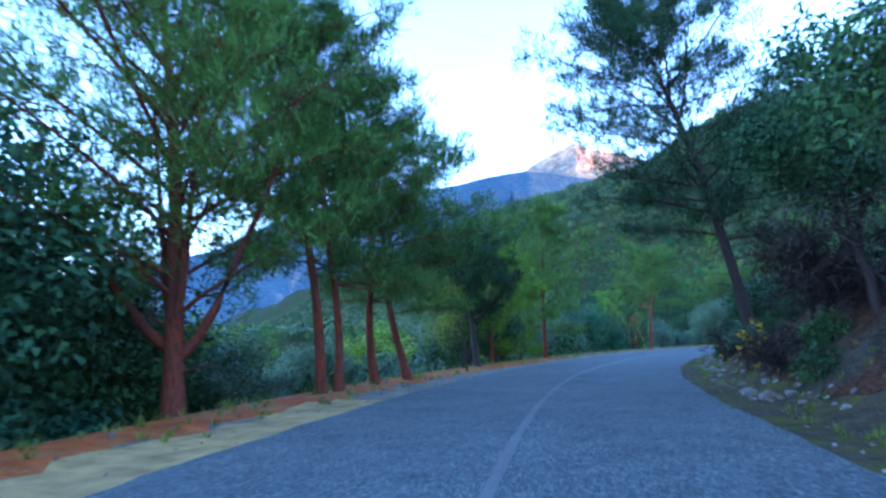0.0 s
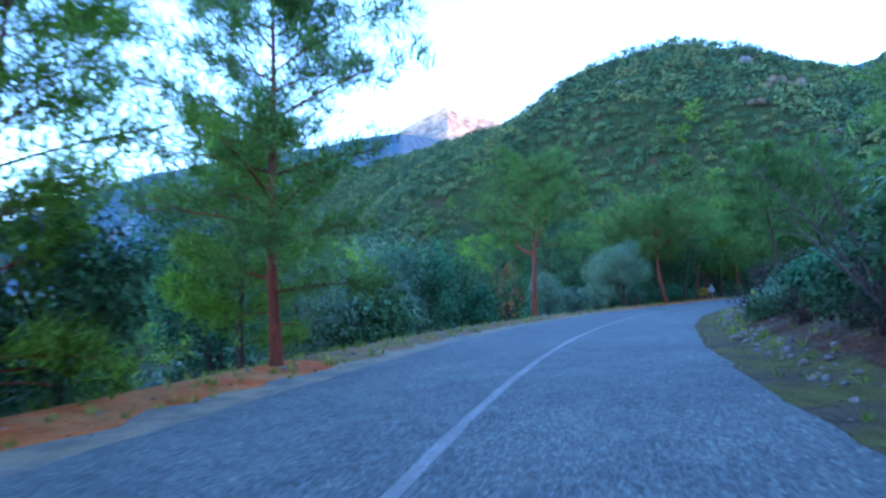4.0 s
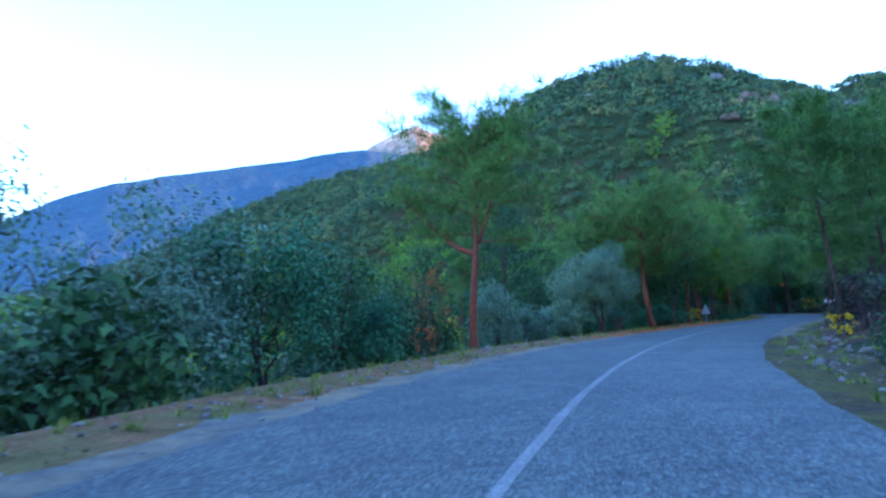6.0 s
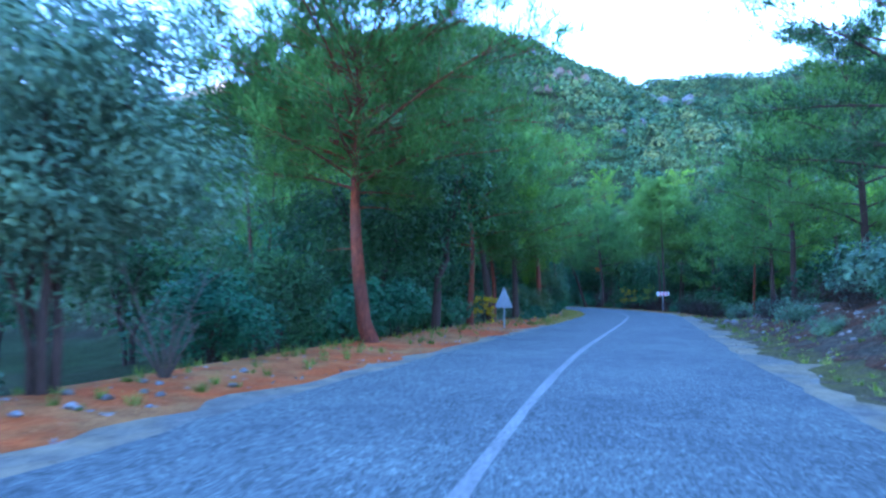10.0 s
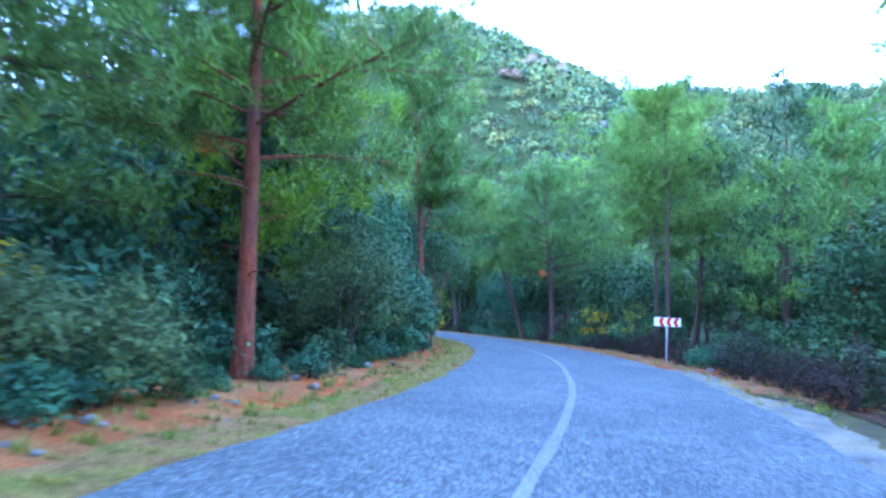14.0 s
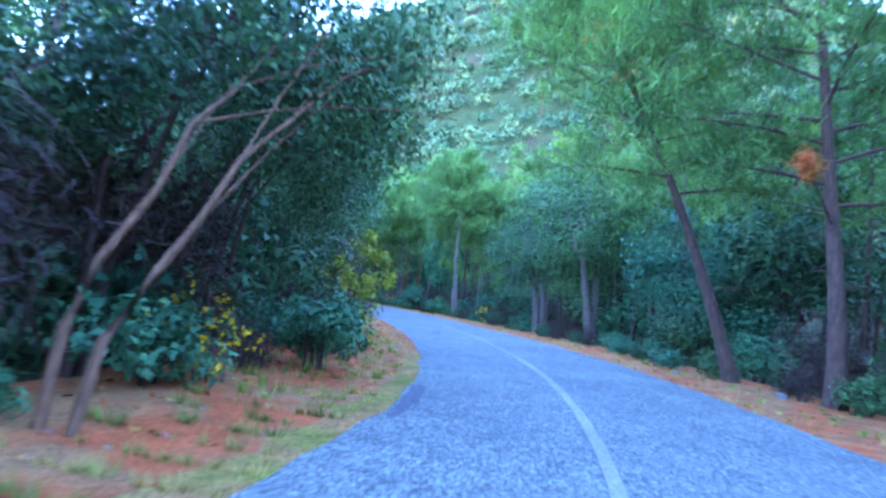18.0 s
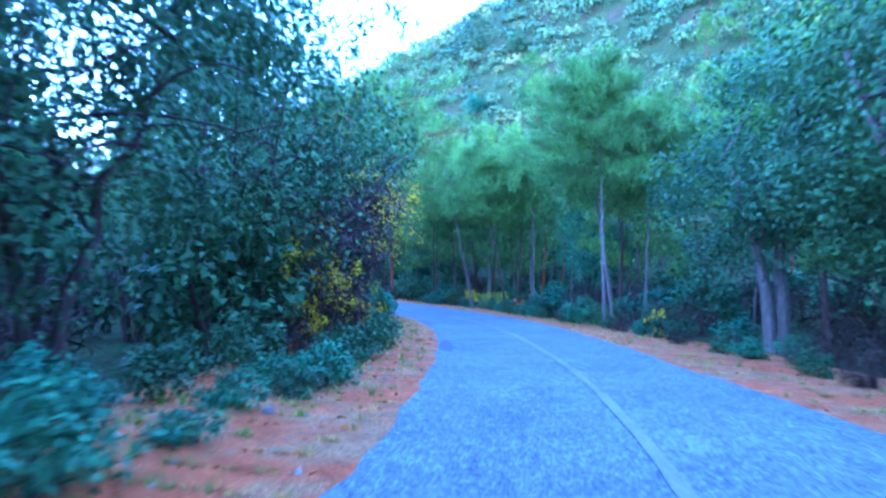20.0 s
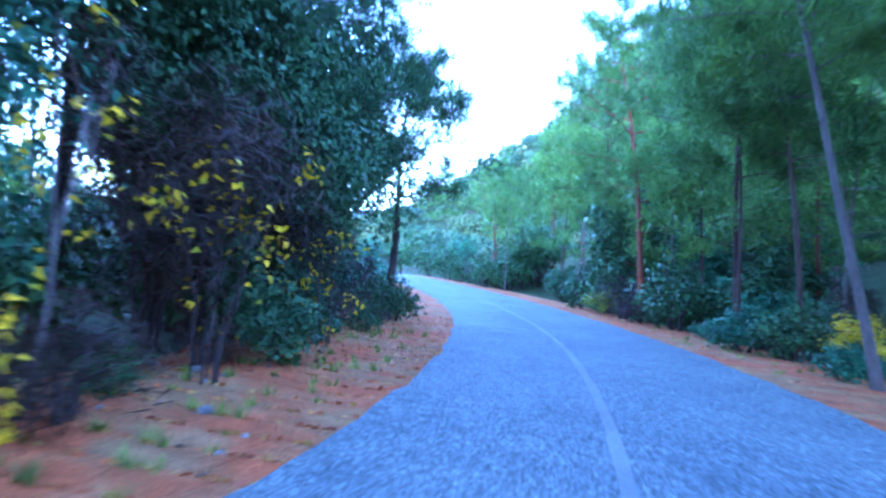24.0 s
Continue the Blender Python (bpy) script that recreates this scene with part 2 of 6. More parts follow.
RUST_LEAF = leafy("rust_red_leaves", (0.3, 0.06, 0.02), (0.6, 0.15, 0.05), (0.5, 0.3, 0.06), 0.4)
BROWN_LEAF = leafy("dry_vine_stems", (0.012, 0.009, 0.008), (0.05, 0.03, 0.024), None, 0.05)
HILL_LEAF = scrub_material()
GRASS_LEAF = leafy("grass_blades", (0.07, 0.14, 0.02), (0.2, 0.3, 0.05), (0.4, 0.34, 0.16), 0.4)
STRAW = leafy("straw_blades", (0.3, 0.19, 0.05), (0.6, 0.42, 0.14), (0.2, 0.26, 0.05), 0.3)
RED_BARK = bark("red_pine_bark", (0.05, 0.014, 0.009), (0.36, 0.08, 0.034), (0.11, 0.05, 0.036))
BROWN_BARK = bark("brown_oak_bark", (0.05, 0.026, 0.016), (0.25, 0.12, 0.062), (0.13, 0.075, 0.045))
GREY_BARK = bark("grey_pine_bark", (0.02, 0.014, 0.011), (0.115, 0.07, 0.052), (0.075, 0.042, 0.03))
PALE_BARK = bark("pale_bark", (0.06, 0.048, 0.04), (0.2, 0.16, 0.13), (0.12, 0.092, 0.075))
DARK_BARK = bark("dark_bark", (0.014, 0.011, 0.01), (0.08, 0.06, 0.05), (0.055, 0.036, 0.03))
SIGN_GREY = plain("dull_sign_back", (0.36, 0.39, 0.42), 0.55, 0.3)
STEEL = plain("galvanised_post", (0.4, 0.42, 0.44), 0.5, 0.6)
SIGN_WHITE, SIGN_RED = plain("sign_white", (0.8, 0.8, 0.8), 0.4, 0, 0.08), plain("sign_red", (0.65, 0.03, 0.03), 0.4, 0, 0.15)


# ---- mesh helpers ----
def mesh_of(name, verts, faces, mats, smooth=False):
    me = bpy.data.meshes.new(name)
    if isinstance(faces, np.ndarray):
        verts = np.ascontiguousarray(verts, dtype=np.float32)
        m, k = faces.shape
        me.vertices.add(len(verts))
        me.vertices.foreach_set("co", verts.ravel())
        me.loops.add(m * k)
        me.loops.foreach_set("vertex_index", np.ascontiguousarray(faces, dtype=np.int32).ravel())
        me.polygons.add(m)
        me.polygons.foreach_set("loop_start", np.arange(0, m * k, k, dtype=np.int32))
        me.update(calc_edges=True)
    else:
        me.from_pydata(verts.tolist() if isinstance(verts, np.ndarray) else verts, [], faces)
    for m in (mats if isinstance(mats, (list, tuple)) else [mats]):
        me.materials.append(m)
    if smooth:
        me.polygons.foreach_set("use_smooth", np.ones(len(me.polygons), dtype=bool))
    me.update()
    return me


def part(name, me, parent, label=""):
    ob = new(name, me)
    ob.parent = parent
    return tagged(ob, label)


def unit(v):
    return v / np.maximum(np.linalg.norm(v, axis=-1, keepdims=True), 1e-9)


@functools.lru_cache(maxsize=None)
def tube_faces(n, sides):
    faces = [(i * sides + j, i * sides + (j + 1) % sides, (i + 1) * sides + (j + 1) % sides, (i + 1) * sides + j) for i in range(n - 1) for j in range(sides)]
    return tuple(faces) + (tuple(range((n - 1) * sides, n * sides)),)


def along(path, v):
    """Points at shares v of a path's length."""
    f = np.clip(np.asarray(v, float), 0, 1) * (len(path) - 1)
    i = np.minimum(f.astype(int), len(path) - 2)
    w = (f - i)[..., None]
    return path[i] * (1 - w) + path[i + 1] * w


def tube(path, radii, sides=7, flare=0.0):
    """A round tapering limb along a path."""
    path = np.asarray(path, float)
    t = unit(np.gradient(path, axis=0))
    ref = np.where(np.abs(t[:, 2:3]) > 0.9, np.array([[1.0, 0, 0]]), np.array([[0, 0, 1.0]]))
    u = unit(np.cross(t, ref))
    v = np.cross(t, u)
    a = np.linspace(0, 2 * math.pi, sides, endpoint=False)
    r = np.asarray(radii, float)[:, None] * (1 + flare * np.sin(a * 3 + path[:, :1] * 2 + np.arange(len(path))[:, None]))
    verts = path[:, None] + r[..., None] * (np.cos(a)[None, :, None] * u[:, None] + np.sin(a)[None, :, None] * v[:, None])
    return verts.reshape(-1, 3), tube_faces(len(path), sides)


def joined(pieces):
    verts, faces, k = [], [], 0
    for v, f in pieces:
        verts.append(np.asarray(v))
        faces += [tuple(i + k for i in q) for q in f]
        k += len(v)
    return np.concatenate(verts), faces


def needles(pos, axis, n, length, width, r):
    """Tufts of thin needles round each twig end, their flat sides turned to the sky."""
    k = len(pos)
    d = unit(axis[:, None] * 0.75 + r.normal(0, 0.62, (k, n, 3)))
    base = pos[:, None] + r.normal(0, length * 0.22, (k, n, 3))
    side = unit(np.cross(d, axis[:, None] * 0.5 + np.array([0, 0, 0.8]) + r.normal(0, 0.5, (k, n, 3)))) * width
    tip = base + d * (length * r.uniform(0.6, 1.25, (k, n, 1)))
    v = np.stack([base - side, base + side, tip], 2).reshape(-1, 3)
    return v, np.arange(len(v)).reshape(-1, 3)


def leaves(pos, out, length, width, r, droop=0.35):
    """One pointed leaf at each place, its face turned outward and upward."""
    k = len(pos)
    n = unit(out + np.array([0, 0, 0.35]) + r.normal(0, 0.42, (k, 3)))
    d = r.normal(0, 0.7, (k, 3)) + out * 0.35 + np.array([0, 0, -droop])
    d = unit(d - n * (d * n).sum(1, keepdims=True) * 0.85)
    side = unit(np.cross(d, n)) * width * r.uniform(0.7, 1.2, (k, 1))
    ln = length * r.uniform(0.6, 1.3, (k, 1))
    v = np.stack([pos - side, pos + side, pos + d * ln], 1).reshape(-1, 3)
    return v, np.arange(len(v)).reshape(-1, 3)


# ---- the road's line and the lie of the land ----
LINE = [(-2.2, -27.0), (-1.9, -17.0), (-1.4, -6.6), (0.0, 3.6), (2.05, 13.4), (4.9, 22.9), (8.8, 32.1), (13.5, 40.9), (18.9, 49.1), (25.1, 56.9),
        (31.9, 64.1), (39.2, 70.8), (46.9, 77.1), (54.7, 83.4), (62.4, 90.2), (69.1, 98.2), (73.8, 107.4), (76.2, 117.5), (76.9, 127.7), (76.3, 137.7),
        (74.2, 147.4), (70.7, 156.9), (65.8, 166.1), (59.6, 175.0), (52.3, 182.6), (44.0, 188.6), (34.0, 193.0), (22.0, 195.5)]


def spline(points, step):
    p = np.array([points[0]] + list(points) + [points[-1]], float)
    p[0], p[-1] = 2 * p[1] - p[2], 2 * p[-2] - p[-3]
    out = []
    for k in range(1, len(p) - 2):
        u = np.linspace(0, 1, max(2, int(np.linalg.norm(p[k + 1] - p[k]) / step)), endpoint=False)[:, None]
        out.append(0.5 * (2 * p[k] + (p[k + 1] - p[k - 1]) * u + (2 * p[k - 1] - 5 * p[k] + 4 * p[k + 1] - p[k + 2]) * u ** 2 + (3 * p[k] - p[k - 1] - 3 * p[k + 1] + p[k + 2]) * u ** 3))
    return np.concatenate(out)


ROAD = spline(LINE, 0.5)
TANGENT = unit(np.gradient(ROAD, axis=0))
RIGHT = np.stack([TANGENT[:, 1], -TANGENT[:, 0]], 1)
ALONG = np.concatenate([[0], np.cumsum(np.linalg.norm(np.diff(ROAD, axis=0), axis=1))])
ALONG -= ALONG[np.argmin(np.hypot(ROAD[:, 0] + 1.4, ROAD[:, 1] + 6.6))]
HALF_LEFT = ([-30, 0, 15, 45, 60, 72, 80, 90, 110, 126, 140, 155, 175, 190, 240], [3.6, 3.6, 3.6, 3.5, 3.9, 3.8, 3.1, 2.8, 2.7, 2.6, 2.1, 2.4, 2.15, 2.5, 2.6])
HALF_RIGHT = ([-30, 20, 45, 65, 80, 95, 110, 125, 138, 150, 158, 166, 174, 185, 240], [3.4, 3.4, 3.3, 3.2, 3.6, 3.3, 3.0, 3.2, 2.9, 2.4, 2.0, 2.2, 2.7, 3.0, 3.0])


def at(s, off, z=None):
    """The place that lies s metres along the road and off metres to the right of its line."""
    k = np.clip(np.searchsorted(ALONG, s), 0, len(ROAD) - 1)
    p = ROAD[k] + RIGHT[k] * off
    return float(p[0]), float(p[1]), float(ground_z(np.array([p[0]]), np.array([p[1]]))[0]) if z is None else z


def heading(s):
    k = int(np.clip(np.searchsorted(ALONG, s), 0, len(ROAD) - 1))
    return TANGENT[k], RIGHT[k]


def road_place(x, y):
    pts = np.stack([x, y], 1)
    if len(pts) < 8:
        d = ((pts[:, None] - ROAD[None]) ** 2).sum(-1)
        idx = d.argmin(1)
        off = ((pts - ROAD[idx]) * RIGHT[idx]).sum(1)
        return ALONG[idx], np.where(off < 0, -1, 1) * np.sqrt(d[np.arange(len(pts)), idx])
    best = np.full(len(pts), 1e18)
    idx = np.zeros(len(pts), int)
    for start in range(0, len(ROAD), 4):
        d = (pts[:, 0] - ROAD[start, 0]) ** 2 + (pts[:, 1] - ROAD[start, 1]) ** 2
        m = d < best
        best[m], idx[m] = d[m], start
    for shift in (-3, -2, -1, 1, 2, 3):
        j = np.clip(idx + shift, 0, len(ROAD) - 1)
        d = ((pts - ROAD[j]) ** 2).sum(1)
        m = d < best
        best[m], idx[m] = d[m], j[m]
    off = ((pts - ROAD[idx]) * RIGHT[idx]).sum(1)
    return ALONG[idx], np.where(off < 0, -1, 1) * np.sqrt(best)


def waves(x, y, size, seed):
    r = np.random.default_rng(seed)
    z = np.zeros_like(x)
    for k in range(7):
        a, p = r.uniform(0, 6.3, 2)
        f = 2 * math.pi / size * 1.45 ** k
        z = z + 0.72 ** k * np.sin(f * (x * math.cos(a) + y * math.sin(a)) + p)
    return z / 2.2


RIDGE = [(-191, 578, 25), (-79, 522, 51), (-20, 483, 72), (37, 461, 90), (90, 404, 93), (115, 318, 83), (146, 288, 103), (166, 272, 107), (187, 254, 97), (203, 238, 74), (232, 250, 70), (281, 266, 103), (325, 196, 98), (355, 100, 90), (360, 0, 80)]
STEEP = 0.7


def hill_z(x, y):
    z = np.full(x.shape, -50.0)
    for (ax, ay, az), (bx, by, bz) in zip(RIDGE, RIDGE[1:]):
        dx, dy = bx - ax, by - ay
        u = np.clip(((x - ax) * dx + (y - ay) * dy) / (dx * dx + dy * dy), 0, 1)
        d = np.hypot(x - ax - u * dx, y - ay - u * dy)
        h = az + u * (bz - az)
        z = np.maximum(z, h - STEEP * np.maximum(d - 4, 0) * (1 - 0.0006 * np.minimum(d, 400)))
    return z + 2.6 * waves(x, y, 60, 3) * np.clip((z + 6) / 30, 0, 1)


def soft(a, b, x):
    u = np.clip((x - a) / (b - a), 0, 1)
    return u * u * (3 - 2 * u)


def near_z(s, off, x, y):
    wl, wr = np.interp(s, *HALF_LEFT), np.interp(s, *HALF_RIGHT)
    l, r = -off - wl, off - wr
    drop = np.interp(s, [-30, 70, 88, 104, 240], [-4.6, -4.4, -2.6, 0.2, 0.3])
    bank = np.interp(s, [-30, 22, 34, 48, 62, 80, 92, 106, 116, 240], [2.6, 2.6, 2.0, 1.2, 0.7, 0.8, 1.5, 1.1, -0.1, -0.2])
    left = 0.1 * soft(0.8, 2.2, l) * (1 - soft(2.4, 3.6, l)) + drop * (1 - np.exp(-np.maximum(l - 3.4, 0) / 7.0)) - 0.035 * np.clip(l - 20, 0, 120) * (drop < -1)
    right = bank * soft(0.7, 4.6, r) + np.clip(r - 4.6, 0, 60) * np.interp(s, [-30, 50, 100, 120, 240], [0.28, 0.2, 0.14, 0.05, 0.06])
    rough = 0.22 * waves(x, y, 7.0, 5) * (soft(3.0, 7.0, l) + soft(3.0, 7.0, r))
    return np.where(off < 0, left, right) + rough + 0.0007 * np.clip(s - 172, 0, 60) ** 2


def ground_z(x, y):
    s, off = road_place(x, y)
    if len(x) < 8 and np.abs(off).max() <= 14:
        return near_z(s, off, x, y)
    return near_z(s, off, x, y) + np.maximum(hill_z(x, y), 0) * soft(14, 80, np.abs(off))


# ---- the ground, one sheet out to the horizon ----
def spread(lo, hi, fine_lo, fine_hi, fine, mid_lo, mid_hi, mid):
    a = np.concatenate([np.arange(mid_lo, fine_lo, mid), np.arange(fine_lo, fine_hi, fine), np.arange(fine_hi, mid_hi + 1, mid)])
    left, right = mid_lo - np.geomspace(mid * 2, mid_lo - lo, 14)[::-1], mid_hi + np.geomspace(mid * 2, hi - mid_hi, 14)
    return np.concatenate([left, a, right])


gx, gy = spread(-4200, 4200, -26, 100, 1.5, -170, 410, 9), spread(-4200, 4200, -18, 205, 1.5, -60, 500, 9)
X, Y = np.meshgrid(gx, gy)
Z = ground_z(X.ravel(), Y.ravel())
gs, goff = road_place(X.ravel(), Y.ravel())
under = (goff > -np.interp(gs, *HALF_LEFT) - 3.2) & (goff < np.interp(gs, *HALF_RIGHT) + np.where(gs > 121, 2.8, 1.4))
Z = np.where(under, Z - 0.3, Z)
cols = len(gx)
idx = np.arange(len(gy) * cols).reshape(len(gy), cols)
quads = np.stack([idx[:-1, :-1], idx[:-1, 1:], idx[1:, 1:], idx[1:, :-1]], -1).reshape(-1, 4)
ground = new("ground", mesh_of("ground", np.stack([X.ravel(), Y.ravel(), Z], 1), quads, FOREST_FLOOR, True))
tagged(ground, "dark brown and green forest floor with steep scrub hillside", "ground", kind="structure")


def ribbon(name, s0, s1, edges, mat, label, category, lift=0.0, step=0.5, ragged=0.0, seed=1):
    """A strip along the road; edges: functions of s that give each line's distance from the road's centre."""
    keep = np.where((ALONG >= s0) & (ALONG <= s1))[0][:: max(1, int(step / 0.5))]
    s = ALONG[keep]
    offs = [e(s) for e in edges]
    for j, inner in ((0, 1), (len(edges) - 1, len(edges) - 2)):
        if ragged:
            uneven = offs[j] + ragged * waves(s, s * 0.37, 2.6, seed + j) + 0.5 * ragged * waves(s, s * 0.7, 0.9, seed + j + 50)
            outward = np.sign(offs[j] - offs[inner])
            offs[j] = offs[inner] + outward * np.maximum(outward * (uneven - offs[inner]), 0.02)
    rows = []
    for o in offs:
        p = ROAD[keep] + RIGHT[keep] * o[:, None]
        z = near_z(s, o, p[:, 0], p[:, 1]) + (lift(s) if callable(lift) else lift)
        rows.append(np.column_stack([p, z]))
    v = np.stack(rows, 1).reshape(-1, 3)
    m = len(edges)
    i = np.arange(len(keep) * m).reshape(-1, m)
    q = np.stack([i[:-1, :-1], i[:-1, 1:], i[1:, 1:], i[1:, :-1]], -1).reshape(-1, 4)
    ob = new(name, mesh_of(name, v, q, mat, True))
    return tagged(ob, label, category, kind="structure")


def left_edge(extra):
    return lambda s: -np.interp(s, *HALF_LEFT) - extra


def fading_edge(extra):
    return lambda s: -np.interp(s, *HALF_LEFT) - (extra if extra < 0 else extra * np.clip((146 - s) / 16, 0.35, 1) * np.clip((s - 101) / 8, 0.35, 1))


def shoulder_edge(extra):
    return lambda s: -np.interp(s, *HALF_LEFT) - (extra if extra < 0 else extra * np.interp(s, [16, 26, 40, 80, 90, 106], [1.1, 0.9, 0.8, 0.6, 0.3, 0.25]))


def right_edge(extra):
    return lambda s: np.interp(s, *HALF_RIGHT) + extra


def across(share):
    return lambda s: -np.interp(s, *HALF_LEFT) * (1 - share) + np.interp(s, *HALF_RIGHT) * share


ribbon("road", -18, 232, [across(k / 8) for k in range(9)], ASPHALT, "coarse grey asphalt country road with worn edges", "road", 0.03, ragged=0.06, seed=4)
ribbon("dull_centre_line", -18, 33, [lambda s: 0 * s - 0.06, lambda s: 0 * s + 0.06], WORN_PAINT, "dull grey centre line worn off the asphalt", "road marking", 0.04, ragged=0.014, seed=7)
ribbon("centre_line", 32.5, 112, [lambda s: 0 * s - 0.065, lambda s: 0 * s + 0.065], PAINT, "worn white centre line painted on the asphalt", "road marking", 0.036, ragged=0.012, seed=9)
ribbon("faded_centre_line", 111.4, 147, [lambda s: 0 * s - 0.062, lambda s: 0 * s + 0.062], FADED_PAINT, "faded white centre line on the asphalt", "road marking", 0.04, ragged=0.014, seed=8)
ribbon("worn_centre_line", 146.4, 225, [lambda s: 0 * s - 0.06, lambda s: 0 * s + 0.06], WORN_PAINT, "almost worn off centre line on the asphalt", "road marking", 0.044, ragged=0.016, seed=10)
LEFT_STEPS, RIGHT_STEPS = (-0.8, 0.25, 0.6, 0.9, 1.25), (-0.8, 0.3, 0.8, 1.2, 1.6, 2.0, 2.4, 2.8, 3.2, 3.6)
ribbon("gravel_shoulder", -18, 106, [shoulder_edge(k) for k in reversed(LEFT_STEPS)], GRAVEL, "dusty gravel shoulder beside the asphalt", "shoulder", 0.012, ragged=0.3, seed=11)
ribbon("sand_shoulder", -18, 21, [shoulder_edge(k) for k in reversed(LEFT_STEPS)], SAND, "pale sandy shoulder beside the asphalt", "shoulder", 0.018, ragged=0.3, seed=12)
ribbon("soil_verge", -18, 134, [left_edge(k) for k in reversed(RIGHT_STEPS)], SOIL, "orange red soil verge with stones", "verge", 0.002, ragged=0.15, seed=13)
ribbon("brown_verge", 47, 79, [left_edge(k) for k in reversed(RIGHT_STEPS)], BROWN_EARTH, "brown stony verge with dry grass", "verge", 0.007, ragged=0.15, seed=14)
ribbon("grass_verge", 104, 146, [fading_edge(k) for k in (0.85, 0.6, 0.35, 0.1, -0.8)], DRYGRASS, "yellowed dry grass verge along the asphalt edge", "verge", 0.016, ragged=0.12, seed=17)
ribbon("litter_verge", 133, 232, [left_edge(k) for k in (3.6, 3.0, 2.4, 1.8, 1.2, 0.6, -0.8)], LITTER, "reddish brown leaf and needle litter verge", "verge", 0.01, ragged=0.18, seed=19)
ribbon("stony_verge", -18, 122, [right_edge(k) for k in (-0.8, 0.3, 0.8, 1.3, 1.8)], STONY, "stony verge of dry grass at the foot of the bank", "verge", 0.008, ragged=0.2, seed=23)
ribbon("earth_bank", -18, 60, [right_edge(k) for k in (1.5, 2.2, 3.0, 3.8, 4.6, 5.6, 6.8)], BANK, "dark brown earth bank with roots and stones", "bank", 0.03, ragged=0.2, seed=33)
ribbon("stony_bank", 66, 120, [right_edge(k) for k in (1.5, 2.2, 3.0, 3.8, 4.6, 5.6, 6.8)], BANK, "brown stony slope below the pines", "bank", 0.03, ragged=0.2, seed=35)
ribbon("gravel_strip", 76, 127, [right_edge(k) for k in (-0.8, 0.15, 0.4, 0.7)], GRAVEL, "dusty gravel strip beside the asphalt edge", "shoulder", 0.014, ragged=0.35, seed=27)
ribbon("needle_verge", 120, 232, [right_edge(k) for k in (-0.8, 0.3, 0.8, 1.4, 2.0, 2.6, 3.2)], LITTER, "brown needle litter verge under the pines", "verge", 0.008, ragged=0.16, seed=29)


def tar_patch(s, off, length, width, seed):
    r = np.random.default_rng(seed)
    t, rt = heading(s)
    a = np.linspace(0, 2 * math.pi, 26, endpoint=False)
    rad = 1 + 0.12 * np.sin(a * 3 + seed) + 0.05 * r.normal(0, 1, 26)
    x, y, _ = at(s, off, 0)
    p = np.array([[x, y]]) + (np.cos(a) * length * rad)[:, None] * t + (np.sin(a) * width * rad)[:, None] * rt
    v = np.column_stack([np.vstack([p, [[x, y]]]), np.full(27, near_z(np.array([s]), np.array([0.0]), np.array([x]), np.array([y]))[0] + 0.035)])
    ob = new("tar_patch", mesh_of("tar_patch", v, [(k, (k + 1) % 26, 26) for k in range(26)], PATCH))
    tagged(ob, "dark smooth tar patch on the asphalt edge", "road patch", kind="structure")


for s, off, ln, wd, sd in ((161.5, -2.1, 1.6, 0.14, 1), (171.5, -2.0, 1.3, 0.14, 2), (139.5, -1.98, 1.2, 0.1, 4)):
    tar_patch(s, off, ln, wd, sd)


# ---- far mountains ----
def far_ridge(name, profile, distance, depth, mat, label, seed):
    """A long ridge: azimuth and elevation of its crest, seen from the valley."""
    eye = np.array([13.0, 38.0])
    az = np.radians(np.interp(np.linspace(0, len(profile) - 1, 140), np.arange(len(profile)), [p[0] for p in profile]))
    el = np.radians(np.interp(np.linspace(0, len(profile) - 1, 140), np.arange(len(profile)), [p[1] for p in profile]))
    rows = []
    for k, u in enumerate(np.linspace(0, 1, 16)):
        d = distance - depth * u + 25 * waves(az * 900, az * 0 + k * 40, 160, seed) * u * (1 - u) * 2
        z = distance * np.tan(el) * (1 - u) ** 1.2 - 30 * u + 9 * waves(az * 1500, az * 0 + k * 60.0, 90, seed + 1) * (0.15 + u)
        rows.append(np.column_stack([eye[0] + d * np.sin(az), eye[1] + d * np.cos(az), z]))
    v = np.stack(rows, 1).reshape(-1, 3)
    i = np.arange(len(az) * 16).reshape(-1, 16)
    q = np.stack([i[:-1, :-1], i[1:, :-1], i[1:, 1:], i[:-1, 1:]], -1).reshape(-1, 4)
    return tagged(new(name, mesh_of(name, v, q, mat, True)), label, "mountain", kind="structure")


FAR_FOREST_HAZE = surface("far_forest_haze", [(0.3, (0.008, 0.028, 0.028)), (0.72, (0.022, 0.055, 0.05))], [(0.3, (0.014, 0.036, 0.032)), (0.72, (0.03, 0.06, 0.052))], 0.006, 0.02, 0.95, 0.09, 1.0, 8.0)
# pinkish limestone, pushed to orange to strengthen the last sunlight on it
SUNLIT_STONE = surface("sunlit_bare_summit", [(0.3, (0.4, 0.22, 0.13)), (0.72, (0.62, 0.4, 0.26))], [(0.3, (0.15, 0.15, 0.13)), (0.72, (0.32, 0.28, 0.24))], 0.008, 0.03, 0.95, 0.06, 1.0, 8.0)
# faint blue emission stands in for the haze of distance
far_b = FAR_FOREST_HAZE.node_tree.nodes["Principled BSDF"]
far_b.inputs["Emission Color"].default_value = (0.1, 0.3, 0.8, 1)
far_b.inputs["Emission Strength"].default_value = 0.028
